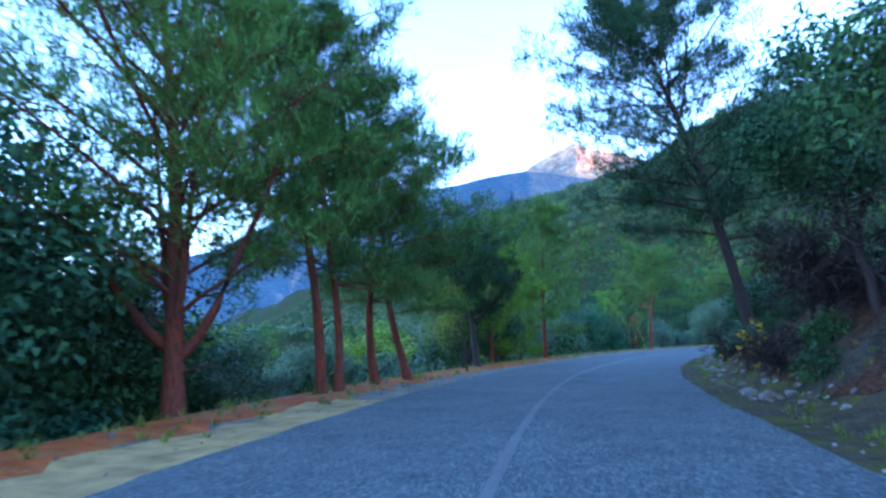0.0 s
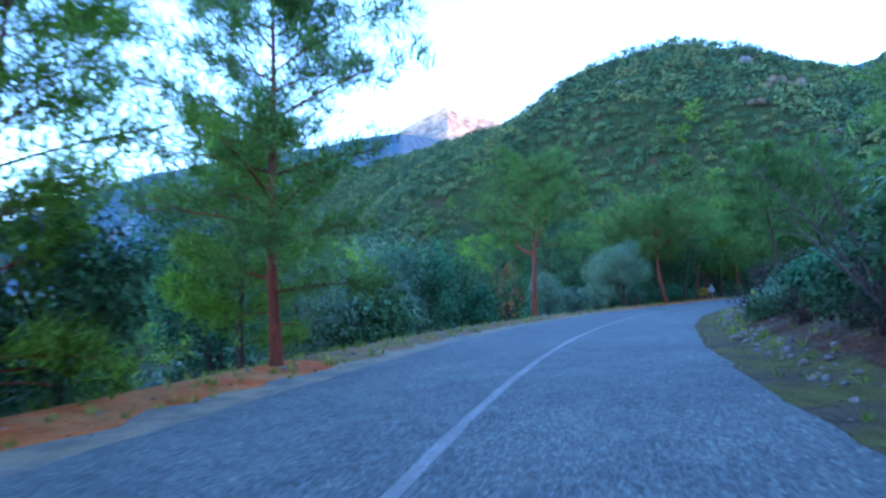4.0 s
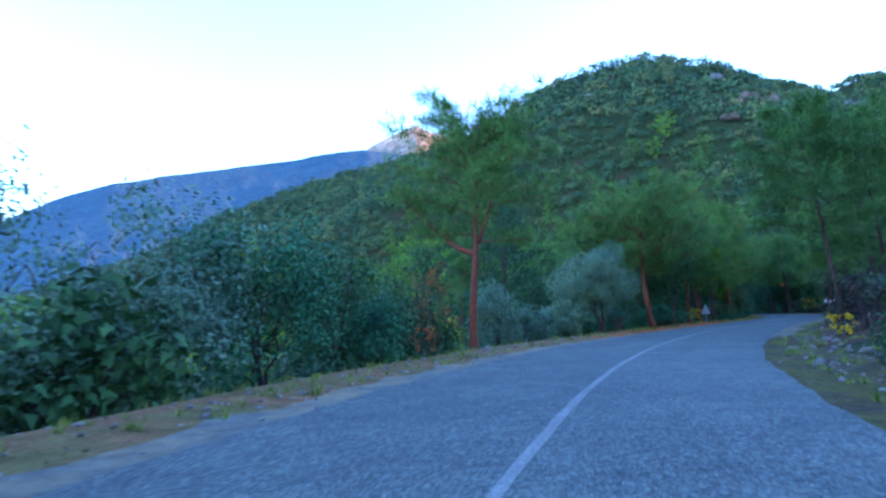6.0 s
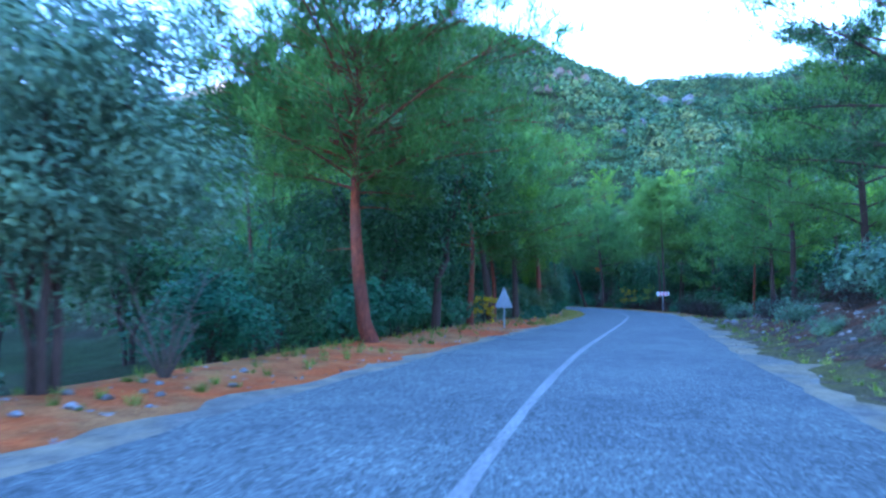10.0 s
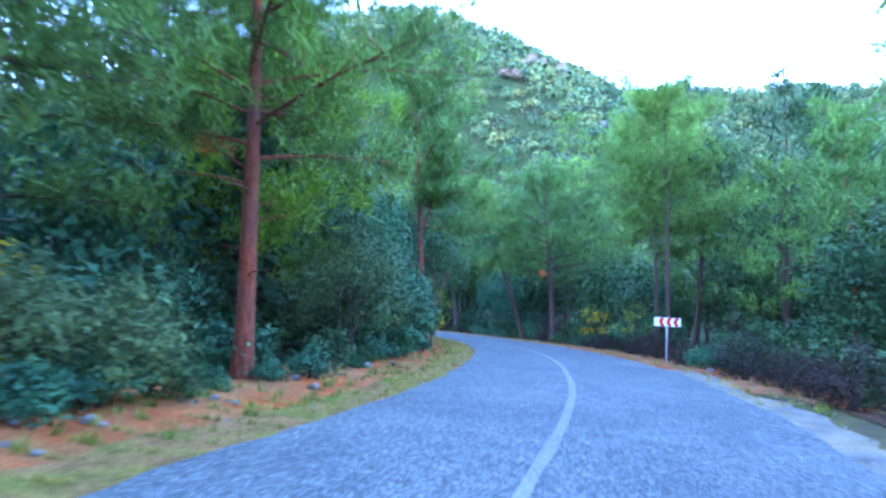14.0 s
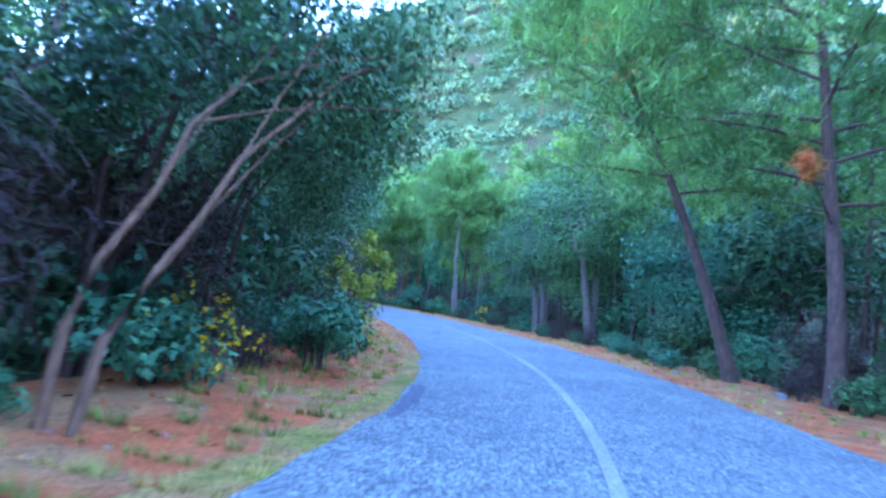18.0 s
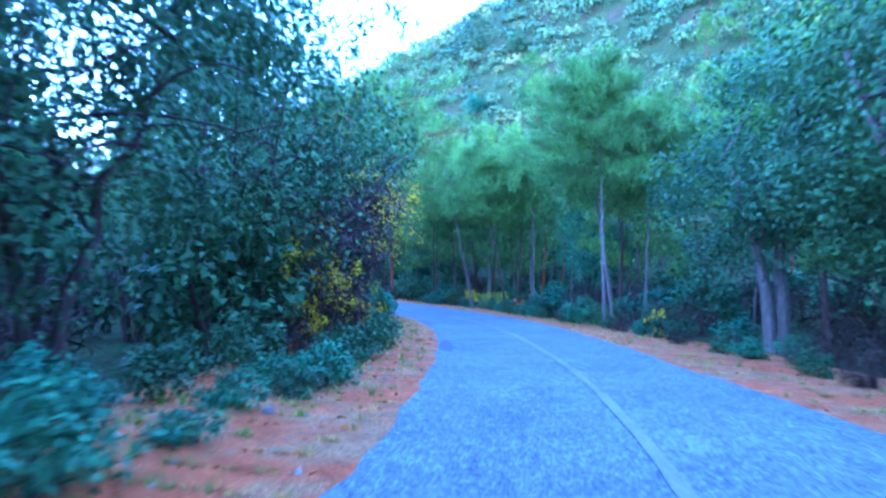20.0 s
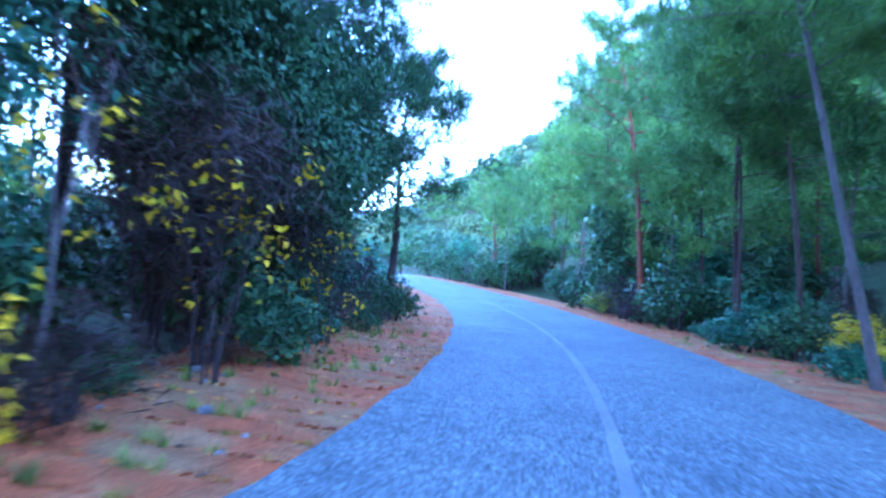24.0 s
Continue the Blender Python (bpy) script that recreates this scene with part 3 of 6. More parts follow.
far_ridge("backdrop", [(-75, 3), (-50, 5), (-35, 6), (-28, 6.6), (-20.8, 8.7), (-17.2, 10.7), (-13.3, 12.1), (-9, 13.0), (-4.4, 13.8), (0.4, 14.5), (5.5, 15.4), (8.1, 15.6), (16, 14), (30, 11)], 1300, 700, FAR_FOREST_HAZE, "distant wooded mountain ridge in evening shade, with a blue haze glow", 31)
far_ridge("backdrop_summit", [(3, 10), (6, 14.2), (8.5, 15.9), (10.5, 16.8), (12.6, 17.7), (14.2, 16.9), (17, 16.2), (22, 14), (30, 10)], 1750, 500, SUNLIT_STONE, "bare far summit, the last sunlight partly put into its orange colour", 37)
# added out of view as a sun blocker for valley and hill
far_ridge("backdrop_shade", [(74, 8), (76, 19), (90, 19.5), (105, 19.5), (120, 19), (135, 12)], 1400, 400, FAR_FOREST_HAZE, "added unseen ridge that blocks the low sun from the valley", 41)


# added where the hill hides it, to cast shade on the wooded far ridge
far_ridge("backdrop_sun_blocker", [(24, 9), (30, 14), (36, 16), (44, 16.2), (52, 16), (60, 12)], 2000, 400, FAR_FOREST_HAZE, "added ridge hidden behind the hill that keeps sun off the far ridge", 43)


# ---- trees ----
def bent(h, lean, curve, wob, r, n=12):
    u = np.linspace(0, 1, n)
    x = lean[0] * u ** curve + wob * (np.sin(u * 5 + r.uniform(0, 6)) - math.sin(0)) * u * (1.1 - u)
    y = lean[1] * u ** curve + wob * np.sin(u * 6 + r.uniform(0, 6)) * u * (1.1 - u)
    return np.column_stack([x, y, h * u])


def limb_path(start, az, length, rise, r, n=7):
    u = np.linspace(0, 1, n)[:, None]
    d = np.array([math.cos(az), math.sin(az), 0])
    bend = np.array([-d[1], d[0], 0]) * r.normal(0, 0.14)
    return start + d * length * u + bend * length * u ** 2 + np.array([0, 0, 1]) * (rise * length * u - 0.16 * length * u ** 2 + r.normal(0, 0.03) * length * u)


def pine_parts(seed, h=10.0, bare=0.35, spread_r=3.2, radius=0.16, lean=(0, 0), curve=1.6, wob=0.2, limbs=24, twigs=15, tufts=5, n=11, length=0.36, width=0.017, dead=3, shape="round", flat=0.5, forks=(), fine=True, lift=0.0):
    r = np.random.default_rng(seed)
    path = bent(h, lean, curve, wob, r)
    u = np.linspace(0, 1, len(path))
    trunk = tube(path - np.array([0, 0, 0.25]) * (1 - u[:, None]), radius * (1 - 0.88 * u ** 1.1) * (1 + 0.35 * np.exp(-u * 25)), 9, 0.05)
    woods, pos, ax = [], [], []
    for k in range(limbs + dead):
        isdead = k >= limbs
        f = r.uniform(bare * 0.45, bare) if isdead else bare + (0.985 - bare) * ((k + r.uniform(0.1, 0.9)) / limbs) ** 0.85 * 0.985
        start = along(path, f)
        t = (f - bare) / (1 - bare)
        if shape == "umbrella":
            prof = 0.35 + 0.75 * math.sin(min(max(t, 0.0) * 1.15, 1) * math.pi * 0.62 + 0.25) if t < 0.86 else 0.55
        elif shape == "cone":
            prof = 1.08 - 0.86 * t
        else:
            prof = 0.45 + 0.62 * math.sin(math.pi * min(max(t + 0.12, 0), 1)) * (1.1 - 0.25 * t)
        ln = spread_r * prof * r.uniform(0.7, 1.2) * (0.45 if isdead else 1)
        az = k * 2.4 + r.uniform(-0.5, 0.5)
        p = limb_path(start, az, ln, r.uniform(0.1, 0.4) + 0.55 * max(t, 0) + lift, r)
        lr = max(0.012, radius * 0.36 * (1 - 0.6 * f) * (ln / spread_r) ** 0.5)
        woods.append(tube(p, np.linspace(lr, 0.006, len(p)), 5) if fine else tube(p[::2], np.linspace(lr, 0.006, 4), 4))
        if isdead:
            continue
        for j in range(twigs):
            w = 0.1 + 0.9 * (j + r.uniform(0, 1)) / twigs
            q = along(p, w)
            taz = az + r.normal(0, 0.95)
            tl = ln * r.uniform(0.16, 0.42) * (1.15 - 0.45 * w)
            tp = limb_path(q, taz, tl, r.uniform(-0.1, 0.75) * flat * 2, r, 4)
            woods.append(tube(tp[[0, 3]], [max(0.006, lr * 0.3), 0.003], 3))
            pos.append(along(tp, r.uniform(0.3, 1.02, tufts)) + r.normal(0, 0.13 + 0.06 * tl, (tufts, 3)))
            ax.append(np.repeat([unit(tp[-1] - tp[0]) * 0.6 + np.array([0, 0, 0.5])], tufts, 0))
    for f, dx, dy, dz, thick in forks:
        start = along(path, f)
        w = np.linspace(0, 1, 9)[:, None]
        p = start + np.array([dx, dy, 0]) * w ** 0.85 + np.array([0, 0, dz]) * w ** 1.2 + r.normal(0, 0.05, (9, 3)) * w
        woods.append(tube(p, np.linspace(radius * thick, 0.012, 9), 7))
        for j in range(int(twigs * 2.2)):
            v = 0.4 + 0.6 * (j + r.uniform(0, 1)) / (twigs * 2.2)
            q = along(p, v)
            tp = limb_path(q, r.uniform(0, 6.28), r.uniform(0.5, 1.3) * spread_r * 0.3, r.uniform(0.0, 1.2), r, 4)
            woods.append(tube(tp[[0, 1, 3]], [0.014, 0.009, 0.004], 3))
            pos.append(along(tp, r.uniform(0.3, 1.02, tufts)) + r.normal(0, 0.09, (tufts, 3)))
            ax.append(np.repeat([unit(tp[-1] - tp[0]) * 0.6 + np.array([0, 0, 0.5])], tufts, 0))
    crown = needles(np.concatenate(pos), np.concatenate(ax), n, length, width, r)
    return trunk, woods, crown


def thing(name, s, off, label, category, group="", sink=0.0, turn=0.0):
    ob = new(name)
    x, y, z = at(s, off)
    ob.matrix_basis = pose(x, y, z - sink, 0, 0, turn)
    ob.empty_display_size = 0.3
    return tagged(ob, label, category, group)


def along_lean(s, sideways, forward):
    t, rt = heading(s)
    v = rt * sideways + t * forward
    return float(v[0]), float(v[1])


def pine(s, off, label, seed, leaf, skin, side=0.0, ahead=0.0, group="roadside pines", rust=(), ivy=0, **kw):
    tree = thing("pine_tree", s, off, label, "tree", group)
    kw["forks"] = [(f, *along_lean(s, sd, hd), dz, th) for f, sd, hd, dz, th in kw.get("forks", ())]
    trunk, woods, crown = pine_parts(seed, lean=along_lean(s, side, ahead), **kw)
    part("trunk", mesh_of("trunk", *trunk, skin, True), tree)
    big = sorted(woods, key=lambda w: -len(w[0]))
    main = [w for w in big if len(w[0]) >= 30]
    for w in main[:7]:
        part("limb", mesh_of("limb", *w, skin, True), tree)
    rest = [w for w in woods if not any(w is m for m in main[:7])]
    tagged(part("brushwood", mesh_of("brushwood", *joined(rest), skin, True), tree), kind="stuff")
    tagged(part("crown", mesh_of("crown", *crown, leaf), tree), kind="stuff")
    r = np.random.default_rng(seed + 9000)
    spine = trunk[0].reshape(-1, 9, 3).mean(1)
    for sd, hd, z, size in rust:
        dx, dy = along_lean(s, sd, hd)
        end = np.array([dx, dy, z])
        root = np.array([np.interp(z - 0.8, spine[:, 2], spine[:, j]) for j in range(3)])
        u = np.linspace(0, 1, 6)[:, None]
        bough = part("dead_branch", mesh_of("dead_branch", *tube(root * (1 - u) + end * u, np.linspace(0.035, 0.008, 6), 5), skin, True), tree)
        way = unit(end - root)
        p = end + way * r.uniform(-1.6, 0.5, (46, 1)) * size + r.normal(0, 1, (46, 3)) * size * np.array([0.24, 0.24, 0.1])
        tagged(part("dry_needles", mesh_of("dry_needles", *needles(p, unit(r.normal(0, 1, (46, 3))), 9, 0.24, 0.012, r), RUST_LEAF), bough, "rust red dry needles"), kind="stuff")
    if ivy:
        f = r.uniform(0.02, 0.46, ivy)
        p = np.column_stack([np.interp(f, np.linspace(0, 1, len(spine)), spine[:, j]) for j in range(3)])
        d = unit(r.normal(0, 1, (ivy, 3)) * np.array([1, 1, 0.2]))
        tagged(part("ivy", mesh_of("ivy", *leaves(p + d * r.uniform(0.16, 0.42, (ivy, 1)), d, 0.1, 0.035, r), OAK_LEAF), tree, "dark green ivy on the trunk"), kind="stuff")
    return tree


def crown_points(r, count, centre, size, lumps, fill=0.35, lump_size=(0.2, 0.42)):
    """Leaf places on an uneven crown made of many lumps."""
    dirs = unit(r.normal(0, 1, (lumps, 3)) * np.array([1, 1, 0.85]))
    lump_c = centre + dirs * size * r.uniform(0.35, 0.88, (lumps, 1))
    lump_r = np.mean(size) * r.uniform(*lump_size, lumps)
    k = r.integers(0, lumps, count)
    d = unit(r.normal(0, 1, (count, 3)))
    rad = np.where(r.uniform(0, 1, count) < fill, r.uniform(0.1, 1, count), r.uniform(0.78, 1.0, count) + 0.3 * r.uniform(0, 1, count) ** 3)
    return lump_c[k] + d * (lump_r[k] * rad)[:, None], d


def broad_parts(seed, h=4.0, spread_r=2.0, stems=3, radius=0.07, count=4500, leaf=(0.13, 0.03), lumps=26, low=0.25, lean=(0, 0), lump_size=(0.2, 0.42)):
    r = np.random.default_rng(seed)
    woods = []
    centre = np.array([lean[0], lean[1], h * (low + (1 - low) * 0.52)])
    size = np.array([spread_r, spread_r, h * (1 - low) * 0.52])
    for k in range(stems):
        az = k * 6.28 / stems + r.uniform(-0.5, 0.5)
        tip = centre + np.array([math.cos(az), math.sin(az), 0]) * spread_r * r.uniform(0.2, 0.6) + np.array([0, 0, h * r.uniform(-0.05, 0.25)])
        u = np.linspace(0, 1, 8)[:, None]
        foot = np.array([math.cos(az), math.sin(az), 0]) * 0.12 * (stems > 1)
        p = foot * (1 - u) + tip * u ** np.array([1.5, 1.5, 0.9]) + r.normal(0, 0.03 * h * 0.4, (8, 3)) * u * (1.05 - u) * 3
        p[0, 2] = -0.2
        woods.append(tube(p, radius * np.linspace(1, 0.2, 8) * r.uniform(0.7, 1.1), 6, 0.06))
        for j in range(5):
            q = p[3 + j % 5]
            e = centre + unit(r.normal(0, 1, 3)) * size * r.uniform(0.5, 0.9)
            v = np.linspace(0, 1, 5)[:, None]
            bp = q * (1 - v) + e * v + np.array([0, 0, 0.12 * h]) * v * (1 - v)
            woods.append(tube(bp, np.linspace(radius * 0.3, 0.006, 5), 4))
    pos, out = crown_points(r, count, centre, size, lumps, 0.35, lump_size)
    keep = pos[:, 2] > 0.05
    return woods, leaves(pos[keep], out[keep], leaf[0], leaf[1], r)


def broad(name, s, off, label, seed, leaf_mat, skin, side=0.0, ahead=0.0, category="tree", group="", **kw):
    tree = thing(name, s, off, label, category, group)
    woods, crown = broad_parts(seed, lean=along_lean(s, side, ahead), **kw)
    stems = kw.get("stems", 3)
    for k in range(stems):
        part("stem" if stems > 1 else "trunk", mesh_of("stem", *woods[k * 6], skin, True), tree)
    tagged(part("brushwood", mesh_of("brushwood", *joined([w for k, w in enumerate(woods) if k % 6]), skin, True), tree), kind="stuff")
    tagged(part("crown", mesh_of("crown", *crown, leaf_mat), tree), kind="stuff")
    return tree


# ---- roadside pines, in the order of the road ----
pine(18.2, -7.3, "tall spreading pine with a low forked reddish trunk on the verge", 101, PINE_LEAF, RED_BARK, -1.2, 0.4, h=12.0, bare=0.16, spread_r=4.6, radius=0.22, limbs=54, lift=0.3, forks=((0.1, 2.6, 0.6, 6.0, 0.6), (0.12, -3.4, -0.5, 5.2, 0.6), (0.14, -1.8, 1.2, 7.6, 0.5), (0.16, 1.2, -0.8, 7.2, 0.5)), twigs=17, wob=0.5)
pine(21.4, -5.8, "slender pine with a reddish trunk on the soil verge", 102, PINE_LEAF, RED_BARK, -1.5, 0.3, curve=1.15, h=11.0, bare=0.25, spread_r=2.9, radius=0.14, limbs=25, twigs=14, wob=0.9)
pine(22.0, -5.6, "slender pine with a curved reddish trunk on the soil verge", 103, PINE_LEAF, RED_BARK, -0.3, 0.2, h=10.6, bare=0.25, spread_r=2.9, radius=0.12, wob=0.9, limbs=25, twigs=14)
pine(24.5, -5.6, "pine with a reddish trunk on the soil verge", 104, PINE_LEAF, RED_BARK, -1.0, 0.3, curve=1.2, h=9.4, bare=0.25, spread_r=3.3, radius=0.14, limbs=25, twigs=14, wob=0.9)
pine(27.1, -5.3, "pine with a leaning reddish trunk on the soil verge", 105, PINE_LEAF, RED_BARK, -1.9, 0.2, curve=1.05, h=8.6, bare=0.25, spread_r=3.5, radius=0.15, limbs=36, twigs=14, wob=0.9)
pine(35.2, -5.6, "dark gnarled pine with a thick forked trunk", 106, PINE_DARK, DARK_BARK, -1.3, 0.5, h=5.9, bare=0.46, spread_r=3.0, radius=0.16, wob=0.7, curve=0.8, dead=6, shape="umbrella", forks=((0.36, 2.0, 0.5, 2.2, 0.65), (0.4, -3.0, -0.6, 1.7, 0.65), (0.44, -0.6, 0.8, 2.4, 0.5)), limbs=24, twigs=13)
pine(45.5, -5.7, "light green pine with a short red trunk", 107, PINE_LEAF, RED_BARK, 0.2, 0.0, h=9.6, bare=0.14, spread_r=2.9, radius=0.14, limbs=30, twigs=15)
pine(70.4, -6.9, "sparse forked pine with a reddish trunk at the road edge", 108, PINE_LEAF, RED_BARK, 0.3, 0.4, h=9.5, bare=0.44, spread_r=3.6, radius=0.165, limbs=26, twigs=15, forks=((0.4, -4.0, 0.6, 3.4, 0.75), (0.42, 1.0, 0.6, 4.4, 0.6)), dead=5, wob=0.6)
pine(91.9, -5.0, "round crowned pine with a bare red trunk on red soil", 109, PINE_LEAF, RED_BARK, -0.55, -0.2, h=7.9, bare=0.46, spread_r=4.6, radius=0.19, limbs=60, shape="umbrella", wob=0.25, curve=0.35)
pine(101.4, -5.5, "pine with a curved red trunk on red soil", 110, PINE_LEAF, RED_BARK, -0.5, 0.3, h=8.5, bare=0.3, spread_r=2.5, radius=0.13, wob=0.5, limbs=26)
pine(103.9, -5.3, "pine with a dark leaning trunk behind the warning sign", 111, PINE_LEAF, GREY_BARK, -1.6, 0.4, h=9.5, bare=0.28, spread_r=3.4, radius=0.17, curve=1.1, limbs=28)
pine(105.6, -5.6, "slim pine with a curved red trunk", 112, PINE_BRIGHT, RED_BARK, -0.6, 0.4, h=8.0, bare=0.4, spread_r=2.3, radius=0.1, wob=0.4)
pine(109.3, -5.4, "pine with a bent brown trunk on stony red soil", 113, PINE_LEAF, GREY_BARK, -1.0, 0.5, h=9.0, bare=0.3, spread_r=3.4, radius=0.17, wob=0.4, limbs=34)
pine(116.3, -5.2, "straight pine with a red lower trunk on the soil verge", 114, PINE_LEAF, RED_BARK, -0.9, 0.1, h=11.5, bare=0.3, spread_r=3.8, radius=0.16, wob=0.08, dead=6, shape="round", limbs=36, rust=((-2.4, -0.8, 5.2, 0.5), (-1.6, 0.5, 4.2, 0.4)), twigs=15, tufts=5)
pine(112.8, -7.6, "green pine behind the stony verge", 137, PINE_LEAF, GREY_BARK, -0.4, 0.2, h=9.5, bare=0.22, spread_r=3.4, radius=0.12, limbs=32)
pine(119.6, -7.0, "green pine behind the straight red trunk", 138, PINE_BRIGHT, GREY_BARK, -0.3, 0.2, h=8.5, bare=0.2, spread_r=3.2, radius=0.12, limbs=30)
pine(40.6, -7.0, "light green bushy pine beside the gnarled one", 139, PINE_BRIGHT, RED_BARK, 0.2, 0.2, h=7.6, bare=0.1, spread_r=2.7, radius=0.12, limbs=24)
pine(48.2, -8.6, "light green bushy pine below the verge", 140, PINE_BRIGHT, GREY_BARK, 0.2, 0.2, h=7.4, bare=0.12, spread_r=2.6, radius=0.11, limbs=26)
pine(127.9, -4.3, "thin forked pine among glossy bushes", 115, PINE_LEAF, RED_BARK, -0.9, 0.2, h=9.5, bare=0.4, spread_r=2.2, radius=0.13, limbs=20, wob=0.4, forks=((0.4, 0.5, 0.2, 2.6, 0.5),))
pine(175.3, -4.1, "large pine with a thick pinkish trunk and ivy", 116, PINE_LEAF, RED_BARK, -0.9, 0.2, h=9.4, bare=0.5, spread_r=4.2, radius=0.235, curve=1.2, wob=0.45, dead=6, shape="umbrella", forks=((0.46, -2.6, -0.8, 2.4, 0.5), (0.5, 2.0, 0.6, 2.6, 0.5)), limbs=46, ivy=900)
pine(186.5, -6.2, "dark pine behind the vine thicket", 141, PINE_DARK, DARK_BARK, 0.3, 0.2, h=10.5, bare=0.3, spread_r=3.0, radius=0.13, limbs=30)
pine(182.6, -7.4, "dark pine behind the vine thicket", 143, PINE_DARK, DARK_BARK, -0.3, 0.2, h=10.0, bare=0.25, spread_r=3.2, radius=0.13, limbs=34)
pine(191.5, -6.8, "dark pine at the inner bend", 142, PINE_DARK, DARK_BARK, 0.4, 0.2, h=10.5, bare=0.3, spread_r=3.2, radius=0.13, limbs=30)
pine(32.3, 5.9, "tall pine leaning over the road from the bank", 117, PINE_DARK, DARK_BARK, -3.6, -1.2, h=13.5, bare=0.26, spread_r=4.6, radius=0.22, limbs=54, twigs=18, curve=1.3, dead=5)
pine(77.4, 6.1, "thin pine with a bare grey trunk on the bank", 118, PINE_LEAF, GREY_BARK, -1.0, 0.0, h=9.0, bare=0.35, spread_r=2.6, radius=0.1, curve=1.1)
pine(82.0, 8.0, "thin pine with a bare grey trunk on the bank", 119, PINE_LEAF, GREY_BARK, -0.6, 0.0, h=9.0, bare=0.12, spread_r=3.4, radius=0.1, limbs=30)
pine(94.6, 7.6, "dense dark pine on the stony bank", 120, PINE_DARK, GREY_BARK, -0.8, 0.0, h=9.5, bare=0.22, spread_r=3.2, radius=0.16)
pine(101.5, 8.2, "dense dark pine on the stony bank", 121, PINE_LEAF, GREY_BARK, -0.5, 0.2, h=9.0, bare=0.22, spread_r=3.2, radius=0.15)
pine(110.0, 7.6, "dense pine on the stony bank", 122, PINE_LEAF, GREY_BARK, -0.3, 0.2, h=9.5, bare=0.2, spread_r=3.4, radius=0.15)
pine(119.0, 8.5, "pine behind the gravel strip", 123, PINE_LEAF, GREY_BARK, -0.3, 0.2, h=10.5, bare=0.25, spread_r=3.2, radius=0.15)
pine(131.9, 5.2, "slim pine with a bare grey trunk behind the bend sign", 124, PINE_LEAF, GREY_BARK, -0.3, 0.2, h=11.0, bare=0.42, spread_r=3.0, radius=0.1, wob=0.1)
pine(133.8, 5.7, "slim pine with a bare grey trunk behind the bend sign", 125, PINE_LEAF, GREY_BARK, -0.5, 0.2, h=10.5, bare=0.4, spread_r=2.8, radius=0.09, wob=0.1)
pine(143.2, 5.0, "pine with a bent grey trunk and brown dead twigs", 126, PINE_LEAF, GREY_BARK, -0.8, 0.4, h=10.0, bare=0.35, spread_r=3.6, radius=0.17, wob=0.7, dead=7, rust=((-1.3, -1.0, 4.0, 0.22),), limbs=30)
pine(146.0, 4.7, "pine with a long trunk that leans over the road", 127, PINE_LEAF, GREY_BARK, -3.6, 1.4, h=9.5, bare=0.42, spread_r=3.4, radius=0.15, curve=1.15, dead=6, rust=((-3.3, 0.4, 7.4, 0.8),), limbs=30)
pine(168.3, 4.0, "thin pale pine trunk with a high crown", 128, PINE_LEAF, PALE_BARK, -0.2, 0.1, h=9.5, bare=0.46, spread_r=2.5, radius=0.065, wob=0.1)
pine(169.6, 4.9, "thin pale pine trunk bent near its foot", 129, PINE_LEAF, PALE_BARK, -1.2, 0.1, h=9.5, bare=0.46, spread_r=2.5, radius=0.065, wob=0.5)
pine(181.6, 5.0, "thin grey pine trunk with dead twigs", 130, PINE_LEAF, GREY_BARK, -1.6, 0.4, h=9.5, bare=0.5, spread_r=2.6, radius=0.075, dead=9, curve=1.1)
pine(186.0, 4.9, "pale pine trunk leaning over the needle verge", 131, PINE_LEAF, PALE_BARK, -2.2, 0.5, h=10.5, bare=0.5, spread_r=2.8, radius=0.09, dead=9, curve=1.1)
pine(190.4, 5.6, "thin grey pine trunk with dead twigs", 132, PINE_LEAF, GREY_BARK, -0.9, 0.3, h=10.0, bare=0.45, spread_r=2.8, radius=0.075, dead=10)
pine(192.4, 5.1, "thin grey pine trunk with dead twigs", 133, PINE_LEAF, GREY_BARK, -0.3, 0.2, h=10.0, bare=0.45, spread_r=2.8, radius=0.06, dead=10)
pine(200.5, 5.5, "reddish leaning pine trunk beside the bend", 134, PINE_LEAF, RED_BARK, -1.6, 0.2, h=13.0, bare=0.35, spread_r=3.4, radius=0.15)
pine(206.0, 6.0, "grey pine beside the bend", 135, PINE_LEAF, GREY_BARK, -0.5, 0.2, h=13.0, bare=0.3, spread_r=3.2, radius=0.13)
pine(195.5, -4.6, "thick dark trunk beside the needle verge", 136, PINE_DARK, DARK_BARK, 0.3, 0.0, h=8.0, bare=0.45, spread_r=2.6, radius=0.15)

